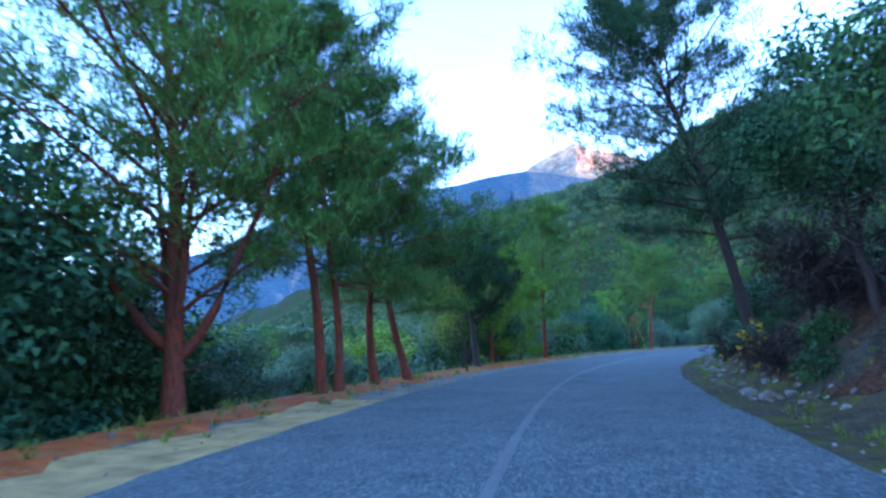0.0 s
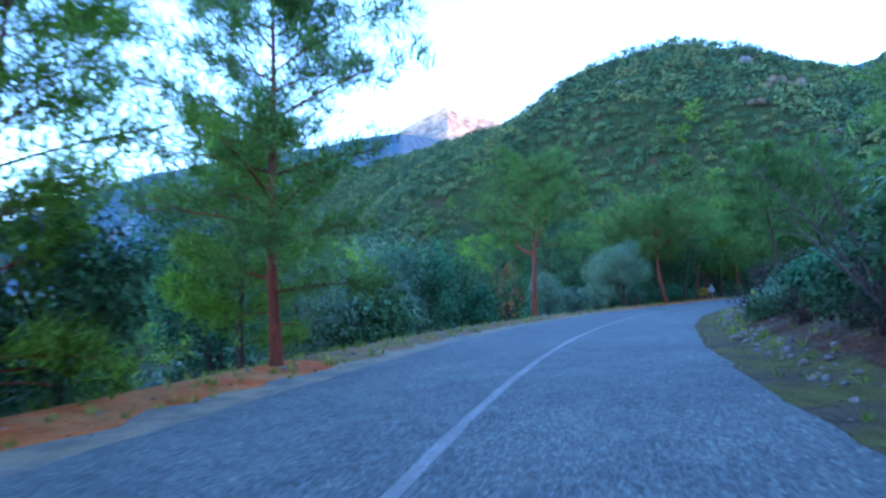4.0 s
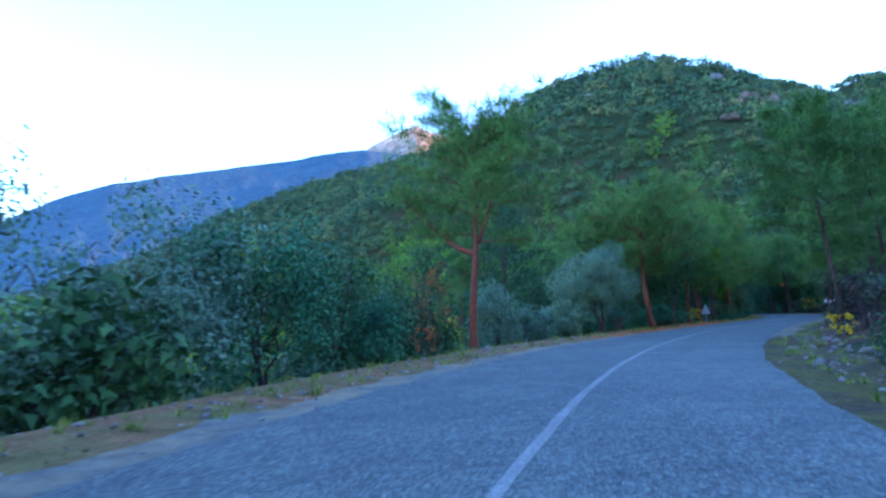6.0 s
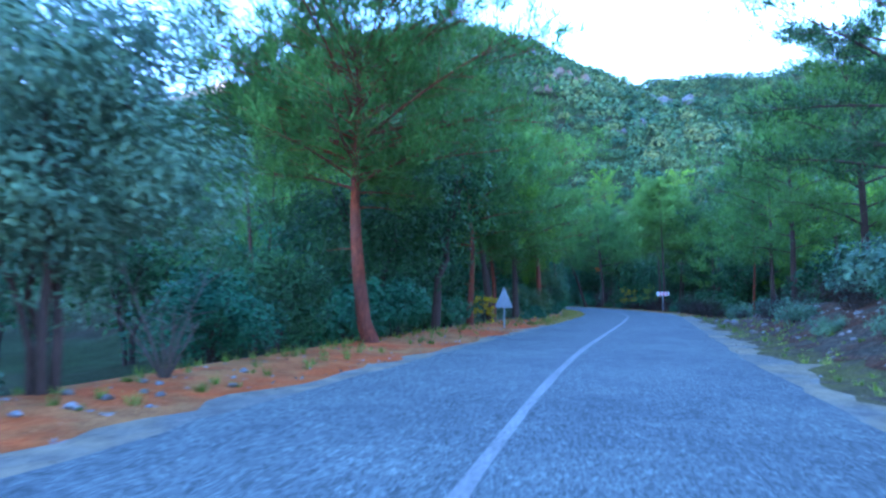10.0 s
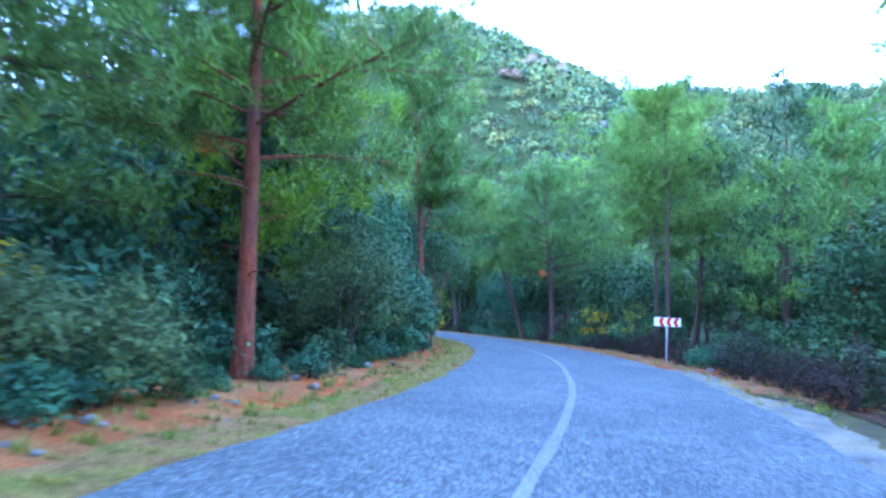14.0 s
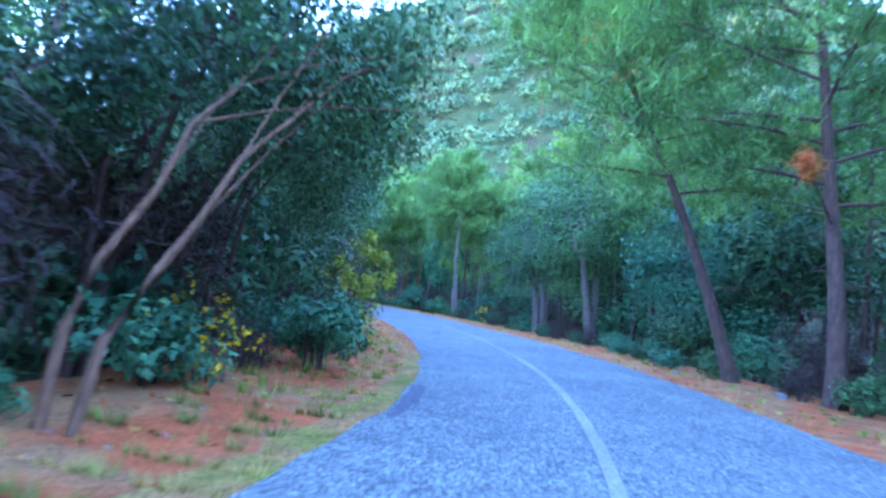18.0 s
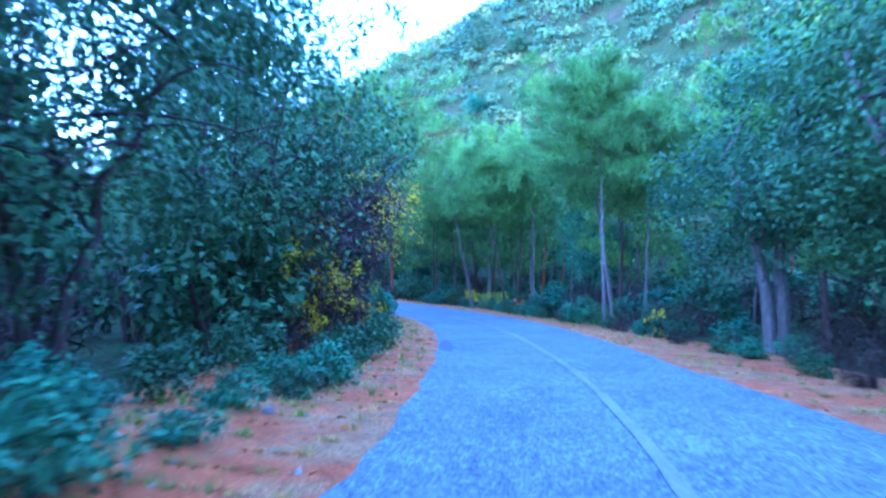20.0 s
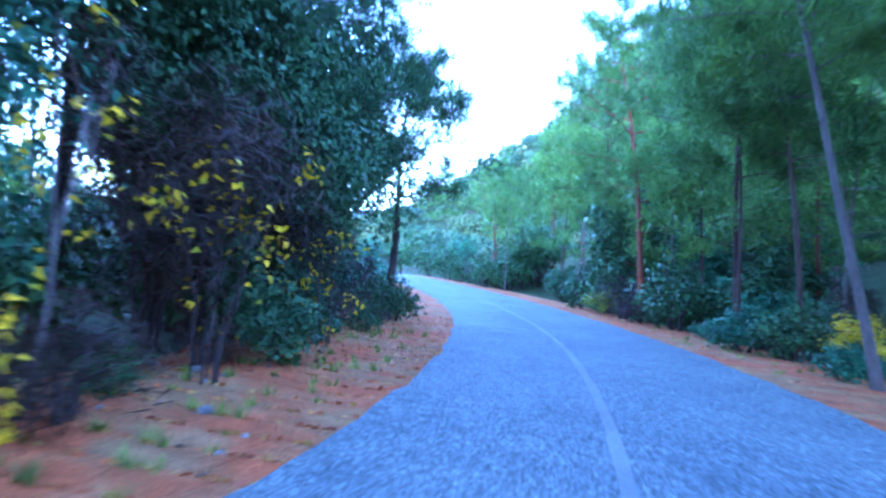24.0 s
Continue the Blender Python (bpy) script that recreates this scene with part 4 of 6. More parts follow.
# ---- broad-leaved trees and bushes ----
BROAD = [
    # name, s, off, label, leaf, bark, height, spread, stems, leaves, leaf length, side lean
    ("small_tree", 32.0, -5.0, "thin leaning sapling with light foliage", LIME_LEAF, DARK_BARK, 4.4, 1.4, 1, 1500, 0.085, -1.2),
    ("small_tree", 33.8, -5.8, "thin leaning sapling with light foliage", LIME_LEAF, DARK_BARK, 4.6, 1.3, 1, 1500, 0.085, -1.0),
    ("olive_tree", 26.5, -11.5, "grey green olive tree below the road", OLIVE_LEAF, DARK_BARK, 4.2, 2.0, 3, 3600, 0.14, 0),
    ("olive_tree", 32.0, -12.0, "grey green olive tree below the road", OLIVE_LEAF, DARK_BARK, 4.3, 2.1, 3, 3600, 0.14, 0),
    ("oak_tree", 15.5, -10.5, "dark evergreen oak below the road", OAK_LEAF, DARK_BARK, 8.0, 3.2, 3, 6500, 0.15, 0),
    ("oak_tree", 10.5, -10.0, "dark evergreen oak below the road", OAK_LEAF, DARK_BARK, 7.5, 3.2, 3, 6500, 0.15, 0),
    ("olive_tree", 40.0, -9.5, "grey green olive tree below the road", OLIVE_LEAF, DARK_BARK, 4.6, 2.0, 3, 3600, 0.14, 0),
    ("oak_tree", 38.4, -7.6, "dense dark bushy tree beside the gnarled pine", OAK_LEAF, DARK_BARK, 5.4, 2.0, 4, 5200, 0.13, 0),
    ("oak_tree", 42.0, -7.6, "dense dark bushy tree beside the verge", OAK_LEAF, DARK_BARK, 4.2, 1.8, 4, 4200, 0.13, 0),
    ("oak_tree", 50.0, -10.8, "dense dark bushy tree beside the verge", TEAL_LEAF, DARK_BARK, 7.4, 2.9, 4, 9000, 0.125, 0),
    ("oak_tree", 54.5, -11.3, "dense evergreen bushy tree beside the verge", OLIVE_LEAF, DARK_BARK, 6.6, 3.0, 4, 9000, 0.125, 0),
    ("oak_tree", 58.5, -10.4, "dense evergreen bushy tree beside the verge", OLIVE_LEAF, DARK_BARK, 6.2, 2.7, 4, 9000, 0.125, 0),
    ("oak_tree", 61.5, -9.4, "dense evergreen bushy tree beside the verge", TEAL_LEAF, DARK_BARK, 5.8, 2.6, 4, 9000, 0.125, 0),
    ("oak_tree", 65.0, -9.6, "dense evergreen bushy tree beside the verge", OAK_LEAF, DARK_BARK, 5.4, 2.4, 4, 9000, 0.125, 0),
    ("bush", 64.5, -7.6, "light green bush at the verge", TEAL_LEAF, DARK_BARK, 2.2, 1.2, 4, 2600, 0.11, 0),
    ("rust_shrub", 69.6, -8.4, "sparse dark stemmed tree with rust red and orange leaves", RUST_LEAF, DARK_BARK, 4.6, 1.7, 5, 420, 0.1, 0),
    ("rust_shrub", 66.2, -6.8, "low shrub with rust red leaves at the verge", RUST_LEAF, DARK_BARK, 1.2, 0.6, 5, 240, 0.08, 0),
    ("oak_tree", 72.0, -10.5, "dark evergreen bushy tree behind the pine", OAK_LEAF, DARK_BARK, 6.4, 2.2, 4, 5000, 0.13, 0),
    ("olive_tree", 76.0, -8.6, "yellowish olive tree at the verge", OLIVE_LEAF, DARK_BARK, 4.0, 1.5, 3, 3600, 0.13, 0),
    ("olive_tree", 79.5, -8.4, "grey green olive bush at the verge", OLIVE_LEAF, DARK_BARK, 3.0, 1.4, 3, 3000, 0.13, 0),
    ("olive_tree", 82.0, -7.4, "low spreading silvery olive beside the larger one", OLIVE_LEAF, GREY_BARK, 2.8, 1.4, 3, 3500, 0.13, 0.0),
    ("bush", 87.5, -6.6, "dark green bush below the olive", TEAL_LEAF, DARK_BARK, 2.0, 1.4, 4, 5000, 0.08, 0),
    ("bush", 90.0, -6.8, "dark green bush beside the red trunk", OAK_LEAF, DARK_BARK, 2.6, 1.4, 4, 5000, 0.08, 0),
    ("oak_tree", 96.0, -7.0, "dark evergreen oak with a rough trunk", OAK_LEAF, DARK_BARK, 6.4, 2.6, 2, 6500, 0.14, 0),
    ("oak_tree", 97.2, -5.5, "dark evergreen oak with a thick reddish trunk", OAK_LEAF, GREY_BARK, 7.5, 2.4, 1, 6000, 0.14, 0),
    ("bush", 94.5, -5.6, "glossy green bush on the red verge", TEAL_LEAF, DARK_BARK, 1.5, 1.1, 4, 5000, 0.08, 0),
    ("yellow_shrub", 102.6, -5.1, "low shrub with yellow leaves behind the warning sign", YELLOW_LEAF, DARK_BARK, 1.3, 0.9, 4, 420, 0.11, 0),
    ("yellow_shrub", 112.2, -6.0, "leaning shrub with yellow leaves on the verge", YELLOW_LEAF, PALE_BARK, 1.9, 0.9, 3, 330, 0.13, 0),
    ("pale_sapling", 112.9, -7.0, "pale leaning bare stems in the undergrowth", TEAL_LEAF, PALE_BARK, 4.5, 1.2, 3, 700, 0.12, -1.0),
    ("bush", 112.6, -5.3, "grey green juniper bush on stony soil", JUNIPER_LEAF, DARK_BARK, 1.5, 1.3, 5, 6500, 0.06, 0),
    ("bush", 111.0, -5.9, "dull green bush on stony soil", OAK_LEAF, DARK_BARK, 1.3, 1.0, 5, 2200, 0.1, 0),
    ("olive_tree", 121.4, -5.2, "grey green bushy tree at the dry grass verge", JUNIPER_LEAF, DARK_BARK, 3.8, 1.7, 4, 12000, 0.075, 0),
    ("bush", 123.4, -4.7, "glossy dark green bush at the grass verge", TEAL_LEAF, DARK_BARK, 2.3, 1.2, 5, 4500, 0.12, 0),
    ("bush", 126.2, -5.0, "glossy dark green bush at the grass verge", TEAL_LEAF, DARK_BARK, 2.8, 1.3, 5, 4500, 0.12, 0),
    ("bush", 130.2, -4.9, "dark bush with thin twigs at the grass verge", OAK_LEAF, DARK_BARK, 1.8, 1.0, 5, 3500, 0.11, 0),
    ("lime_shrub", 169.6, -4.9, "yellow green mixed bush on the litter verge", LIME_LEAF, DARK_BARK, 1.7, 1.2, 6, 2200, 0.09, 0),
    ("yellow_shrub", 172.6, -5.0, "mixed bush with many yellow leaves", YELLOW_LEAF, DARK_BARK, 1.6, 1.1, 6, 900, 0.09, 0),
    ("oak_tree", 8.5, -11.0, "tall dark evergreen oak below the road", OAK_LEAF, DARK_BARK, 9.0, 3.6, 3, 7500, 0.18, 0),
    ("oak_tree", 14.0, -9.2, "dark evergreen oak below the road", OAK_LEAF, DARK_BARK, 7.5, 3.0, 3, 7500, 0.17, 0),
    ("oak_tree", 18.5, -10.8, "dark evergreen oak below the road", OAK_LEAF, DARK_BARK, 7.5, 3.0, 3, 7500, 0.17, 0),
    ("oak_tree", 15.5, 8.2, "tall dark evergreen oak on the earth bank", OAK_LEAF, DARK_BARK, 7.5, 2.8, 3, 7500, 0.16, 0),
    ("oak_tree", 10.5, 8.6, "tall dark evergreen oak on the earth bank", OAK_LEAF, DARK_BARK, 7.5, 2.8, 3, 6500, 0.16, 0),
    ("vine_thicket", 22.0, 5.9, "brown dry twigs hanging over the earth bank", BROWN_LEAF, DARK_BARK, 3.0, 1.4, 4, 2600, 0.2, 0),
    ("yellow_tree", 163.4, -4.7, "thin dark tree with hanging yellow leaves", YELLOW_LEAF, DARK_BARK, 5.6, 1.7, 3, 800, 0.085, 0.7),
    ("yellow_tree", 160.2, -4.6, "thin dark tree with scattered yellow leaves", YELLOW_LEAF, DARK_BARK, 5.0, 1.5, 3, 600, 0.085, 0.6),
    ("oak_tree", 12.5, -12.5, "tall dark evergreen oak below the road", OAK_LEAF, DARK_BARK, 9.5, 3.6, 3, 7500, 0.18, 0),
    ("oak_tree", 17.0, -14.0, "tall dark evergreen oak below the road", OAK_LEAF, DARK_BARK, 9.0, 3.4, 3, 7500, 0.18, 0),
    ("oak_tree", 125.3, -6.4, "glossy dark green bushy tree", TEAL_LEAF, DARK_BARK, 5.4, 2.2, 4, 15000, 0.08, 0),
    ("oak_tree", 128.0, -6.8, "glossy dark green bushy tree", TEAL_LEAF, DARK_BARK, 6.0, 2.4, 4, 15000, 0.08, 0),
    ("bush", 129.3, -4.3, "small leaved thorny bush with few yellow leaves", LIME_LEAF, DARK_BARK, 2.0, 0.8, 5, 500, 0.1, 0),
    ("sapling", 131.4, -4.1, "thin sapling with yellow green leaves at the verge", LIME_LEAF, PALE_BARK, 3.0, 1.0, 4, 420, 0.09, 0),
    ("oak_tree", 132.8, -5.0, "dark broad oak with leaning trunks over the verge", OAK_LEAF, GREY_BARK, 6.4, 2.3, 4, 8500, 0.085, 0.8),
    ("oak_tree", 138.6, -5.6, "dark broad oak over the verge", OAK_LEAF, GREY_BARK, 6.0, 2.2, 4, 8000, 0.085, 0.8),
    ("oak_tree", 141.8, -5.4, "dark broad oak over the verge", OAK_LEAF, GREY_BARK, 5.8, 2.0, 4, 11000, 0.085, 0.9),
    ("yellow_shrub", 134.6, -4.0, "low shrub with yellow leaves in the shade of the oak", YELLOW_LEAF, DARK_BARK, 1.5, 0.8, 4, 160, 0.07, 0),
    ("vine_thicket", 135.6, -5.6, "dark twiggy thicket under the leaning oak", BROWN_LEAF, DARK_BARK, 3.0, 1.6, 5, 3600, 0.2, 0),
    ("vine_thicket", 139.6, -5.4, "dark twiggy thicket under the leaning oak", BROWN_LEAF, DARK_BARK, 3.0, 1.5, 5, 3600, 0.2, 0),
    ("lime_shrub", 143.5, -3.5, "hanging shoots with bright lime yellow leaves", LIME_LEAF, DARK_BARK, 2.4, 0.7, 3, 520, 0.14, 0.3),
    ("bush", 141.2, -3.6, "round green bush on the litter verge", TEAL_LEAF, DARK_BARK, 1.1, 0.7, 5, 1800, 0.09, 0),
    ("yellow_shrub", 138.5, -4.2, "low shrub with yellow and orange leaves", YELLOW_LEAF, DARK_BARK, 1.1, 0.9, 4, 130, 0.09, 0),
    ("oak_tree", 147.0, -6.0, "dark evergreen oak in the wood", OAK_LEAF, DARK_BARK, 6.5, 2.4, 3, 10400, 0.1, 0.5),
    ("oak_tree", 152.0, -6.0, "dark evergreen oak in the wood", OAK_LEAF, DARK_BARK, 6.5, 2.4, 3, 10400, 0.1, 0.5),
    ("oak_tree", 157.0, -6.2, "dark twiggy oak beside the litter verge", OAK_LEAF, DARK_BARK, 7.0, 2.6, 3, 10400, 0.1, 0.8),
    ("yellow_shrub", 157.6, -4.4, "shrub with yellow green autumn leaves", YELLOW_LEAF, DARK_BARK, 2.4, 0.9, 4, 700, 0.09, 0),
    ("lime_shrub", 159.4, -4.9, "shrub with yellow green leaves", LIME_LEAF, DARK_BARK, 2.6, 0.9, 4, 700, 0.09, 0),
    ("vine_thicket", 161.2, -4.9, "dark twiggy thicket round a leaning trunk", BROWN_LEAF, DARK_BARK, 4.4, 1.5, 4, 3600, 0.2, 0.2),
    ("yellow_shrub", 161.6, -4.3, "shrub with bright yellow leaves at the verge", YELLOW_LEAF, DARK_BARK, 1.4, 0.7, 4, 420, 0.1, 0),
    ("bush", 165.2, -4.4, "dense low green bush on the litter verge", TEAL_LEAF, DARK_BARK, 1.3, 1.0, 6, 3000, 0.09, 0),
    ("bush", 168.0, -5.0, "dense low green bush on the litter verge", TEAL_LEAF, DARK_BARK, 1.5, 1.2, 6, 3000, 0.09, 0),
    ("vine_thicket", 163.6, -5.2, "dark brown vine thicket hung over a leaning tree", BROWN_LEAF, DARK_BARK, 4.4, 1.6, 5, 4800, 0.2, 0.3),
    ("vine_thicket", 159.0, -5.0, "dark brown vine thicket hung over a leaning tree", BROWN_LEAF, DARK_BARK, 3.6, 1.5, 5, 4000, 0.2, 0.2),
    ("oak_tree", 166.0, -7.0, "dark twiggy oak behind the bushes", OAK_LEAF, DARK_BARK, 6.2, 2.4, 3, 8800, 0.1, 0.2),
    ("lime_shrub", 171.5, -5.0, "yellow green mixed bush beside the pine", LIME_LEAF, DARK_BARK, 1.8, 1.2, 6, 2000, 0.09, 0),
    ("bush", 173.4, -5.2, "ivy covered bush at the foot of the pine", OAK_LEAF, DARK_BARK, 3.4, 1.2, 4, 3600, 0.1, 0),
    ("yellow_shrub", 177.3, -4.2, "bush full of bright yellow leaves on red litter", YELLOW_LEAF, DARK_BARK, 1.35, 0.85, 5, 1500, 0.1, 0),
    ("sapling", 179.2, -4.5, "thin bare stem among yellow leaves", YELLOW_LEAF, PALE_BARK, 4.0, 0.8, 1, 90, 0.11, 0),
    ("vine_thicket", 182.3, -5.6, "dark brown vine thicket with a few yellow leaves", BROWN_LEAF, DARK_BARK, 4.4, 1.7, 5, 4200, 0.22, 0.2),
    ("oak_tree", 184.5, -6.4, "dark evergreen tree above the thicket", OAK_LEAF, DARK_BARK, 7.0, 2.8, 3, 12000, 0.1, 0.6),
    ("vine_thicket", 187.0, -5.8, "dark brown vine thicket with a few yellow leaves", BROWN_LEAF, DARK_BARK, 4.0, 1.6, 5, 3600, 0.22, 0),
    ("yellow_shrub", 181.0, -4.2, "trailing stems with scattered yellow leaves", YELLOW_LEAF, DARK_BARK, 3.2, 1.3, 5, 150, 0.12, 0),
    ("yellow_shrub", 185.6, -4.4, "trailing stems with scattered yellow leaves", YELLOW_LEAF, DARK_BARK, 2.4, 1.0, 4, 120, 0.12, 0),
    ("oak_tree", 163.0, -8.0, "tall evergreen tree behind the thicket", OAK_LEAF, DARK_BARK, 8.5, 2.8, 3, 11200, 0.1, 0),
    ("oak_tree", 170.5, -8.2, "tall evergreen tree behind the bushes", OAK_LEAF, DARK_BARK, 8.5, 2.8, 3, 11200, 0.1, 0),
    ("oak_tree", 177.0, -7.6, "bluish evergreen tree behind the yellow bush", TEAL_LEAF, DARK_BARK, 5.6, 2.6, 3, 11200, 0.1, 0.5),
    ("oak_tree", 150.0, -8.5, "tall evergreen tree in the wood", OAK_LEAF, DARK_BARK, 9.0, 3.0, 3, 11200, 0.1, 0.5),
    ("oak_tree", 191.0, -6.6, "dark evergreen tree at the inner bend", OAK_LEAF, DARK_BARK, 6.0, 2.4, 3, 9600, 0.1, 0),
    ("oak_tree", 160.2, -6.8, "dense dark bushy tree behind the thicket", OAK_LEAF, DARK_BARK, 6.5, 2.2, 3, 9000, 0.11, 0),
    ("oak_tree", 164.4, -6.6, "dense dark bushy tree behind the thicket", OAK_LEAF, DARK_BARK, 6.0, 2.1, 3, 9000, 0.11, 0),
    ("oak_tree", 134.2, -7.2, "dense dark bushy tree behind the leaning oak", OAK_LEAF, DARK_BARK, 4.2, 2.1, 3, 8000, 0.11, 0),
    ("oak_tree", 138.6, -7.2, "dense dark bushy tree behind the leaning oak", OAK_LEAF, DARK_BARK, 4.2, 2.1, 3, 8000, 0.11, 0),
    ("oak_tree", 178.8, -6.9, "bluish evergreen tree behind the yellow bush", TEAL_LEAF, DARK_BARK, 6.2, 2.4, 3, 8000, 0.11, 0.2),
    ("oak_tree", 22.0, -13.0, "dark evergreen oak below the road", OAK_LEAF, DARK_BARK, 7.5, 2.8, 3, 6500, 0.17, 0),
    ("oak_tree", 26.5, -14.5, "green evergreen oak below the road", TEAL_LEAF, DARK_BARK, 7.0, 2.8, 3, 6000, 0.17, 0),
    ("oak_tree", 181.0, -8.6, "tall dark evergreen oak in the wood", OAK_LEAF, DARK_BARK, 9.5, 3.0, 3, 12000, 0.13, 0.5),
    ("oak_tree", 186.0, -7.6, "tall dark evergreen oak in the wood", OAK_LEAF, DARK_BARK, 9.5, 3.0, 3, 12000, 0.13, 0.5),
    ("oak_tree", 190.5, -7.4, "tall dark evergreen oak at the inner bend", OAK_LEAF, DARK_BARK, 9.0, 2.8, 3, 10000, 0.13, 0.5),
    ("oak_tree", 195.0, -7.2, "tall dark evergreen oak at the inner bend", OAK_LEAF, DARK_BARK, 8.5, 2.8, 3, 9000, 0.13, 0.5),
    # the other side of the road
    ("bush", 14.0, 6.4, "dark bush on the earth bank", OAK_LEAF, DARK_BARK, 3.2, 1.7, 4, 3600, 0.13, 0),
    ("oak_tree", 20.0, 7.4, "dark evergreen oak on the earth bank", OAK_LEAF, DARK_BARK, 7.0, 2.6, 3, 6500, 0.15, 0),
    ("oak_tree", 26.0, 7.8, "dark evergreen oak on the earth bank", OAK_LEAF, DARK_BARK, 7.0, 2.6, 3, 6500, 0.15, 0),
    ("yellow_shrub", 24.5, 4.9, "low shrub with yellow leaves at the bank foot", YELLOW_LEAF, DARK_BARK, 1.4, 0.7, 4, 160, 0.11, 0),
    ("bush", 35.2, 6.6, "dark green bush on the bank", OAK_LEAF, DARK_BARK, 2.2, 1.4, 4, 3400, 0.12, 0),
    ("bush", 38.5, 6.2, "dark green bush on the bank", TEAL_LEAF, DARK_BARK, 1.8, 1.3, 4, 3000, 0.11, 0),
    ("yellow_shrub", 36.6, 4.9, "small yellow flowering shrub at the verge", YELLOW_LEAF, DARK_BARK, 0.8, 0.5, 4, 420, 0.08, 0),
    ("bush", 43.0, 6.2, "dark green bush on the bank", OAK_LEAF, DARK_BARK, 1.8, 1.3, 4, 3000, 0.11, 0),
    ("bush", 50.5, 6.3, "dark green bush at the stony verge", TEAL_LEAF, DARK_BARK, 1.5, 1.2, 4, 2800, 0.11, 0),
    ("bush", 57.0, 6.2, "green bush at the stony verge", OAK_LEAF, DARK_BARK, 1.3, 1.1, 4, 2400, 0.11, 0),
    ("yellow_shrub", 60.5, 5.5, "small shrub with yellow leaves at the stony verge", YELLOW_LEAF, DARK_BARK, 0.9, 0.6, 4, 200, 0.1, 0),
    ("bush", 62.5, 6.4, "low green bush at the stony verge", TEAL_LEAF, DARK_BARK, 0.9, 0.8, 4, 1800, 0.1, 0),
    ("yellow_shrub", 69.5, 5.5, "small shrub with yellow leaves at the stony verge", YELLOW_LEAF, DARK_BARK, 0.8, 0.5, 4, 200, 0.1, 0),
    ("bush", 120.5, 6.3, "bluish green bush below the pines", OAK_LEAF, DARK_BARK, 1.4, 1.2, 5, 2800, 0.11, 0),
    ("bush", 124.8, 6.6, "bluish green bush below the pines", OAK_LEAF, DARK_BARK, 1.7, 1.4, 5, 3000, 0.11, 0),
    ("bush", 128.0, 6.4, "bluish green bush beside the bend sign", OAK_LEAF, DARK_BARK, 1.8, 1.2, 5, 3000, 0.11, 0),
    ("oak_tree", 125.5, 9.0, "dark evergreen oak behind the bushes", OAK_LEAF, DARK_BARK, 5.0, 2.2, 3, 5200, 0.15, 0),
    ("oak_tree", 137.5, 7.6, "dark undergrowth tree with a few yellow leaves", OAK_LEAF, DARK_BARK, 4.0, 2.0, 4, 7200, 0.1, 0),
    ("yellow_shrub", 139.2, 5.4, "twiggy shrub with scattered yellow leaves", YELLOW_LEAF, DARK_BARK, 2.4, 1.2, 5, 380, 0.1, 0),
    ("yellow_shrub", 136.4, 5.8, "twiggy shrub with scattered yellow leaves", LIME_LEAF, DARK_BARK, 2.6, 1.3, 5, 420, 0.1, 0),
    ("bush", 149.5, 5.4, "dark green bush below the leaning pine", OAK_LEAF, DARK_BARK, 1.6, 1.1, 5, 2600, 0.11, 0),
    ("oak_tree", 152.0, 6.8, "glossy bluish green tree in the wood", TEAL_LEAF, DARK_BARK, 5.0, 1.9, 3, 8960, 0.1, 0),
    ("oak_tree", 156.5, 6.0, "tall dark bluish green tree in the wood", OAK_LEAF, PALE_BARK, 8.0, 2.3, 2, 13600, 0.1, -0.5),
    ("oak_tree", 161.5, 5.8, "tall dark bluish green tree in the wood", OAK_LEAF, PALE_BARK, 8.0, 2.3, 2, 13600, 0.1, -0.5),
    ("yellow_shrub", 165.0, 4.4, "low shrub with yellowing leaves on the needle verge", YELLOW_LEAF, DARK_BARK, 0.9, 0.6, 5, 200, 0.1, 0),
    ("bush", 171.4, 4.1, "small bright green bush on the needle verge", TEAL_LEAF, DARK_BARK, 1.0, 0.7, 5, 1600, 0.1, 0),
    ("bush", 176.0, 4.8, "green bush with a few red leaves", TEAL_LEAF, DARK_BARK, 1.3, 0.9, 5, 2000, 0.11, 0),
    ("rust_shrub", 179.0, 4.6, "low shrub with rust red leaves", RUST_LEAF, DARK_BARK, 0.9, 0.5, 4, 160, 0.1, 0),
    ("yellow_shrub", 184.0, 5.4, "bush with yellow green leaves below the pines", LIME_LEAF, DARK_BARK, 1.4, 1.0, 5, 1100, 0.1, 0),
    ("yellow_shrub", 189.0, 5.9, "bush with yellow leaves below the pines", YELLOW_LEAF, DARK_BARK, 1.3, 1.0, 5, 900, 0.1, 0),
    ("lime_shrub", 203.0, 4.6, "bright lime green bush at the bend", LIME_LEAF, DARK_BARK, 1.2, 0.9, 5, 1200, 0.1, 0),
    ("oak_tree", 176.5, 7.2, "glossy bluish green tree in the wood", TEAL_LEAF, DARK_BARK, 6.5, 2.2, 3, 10400, 0.1, 0),
]
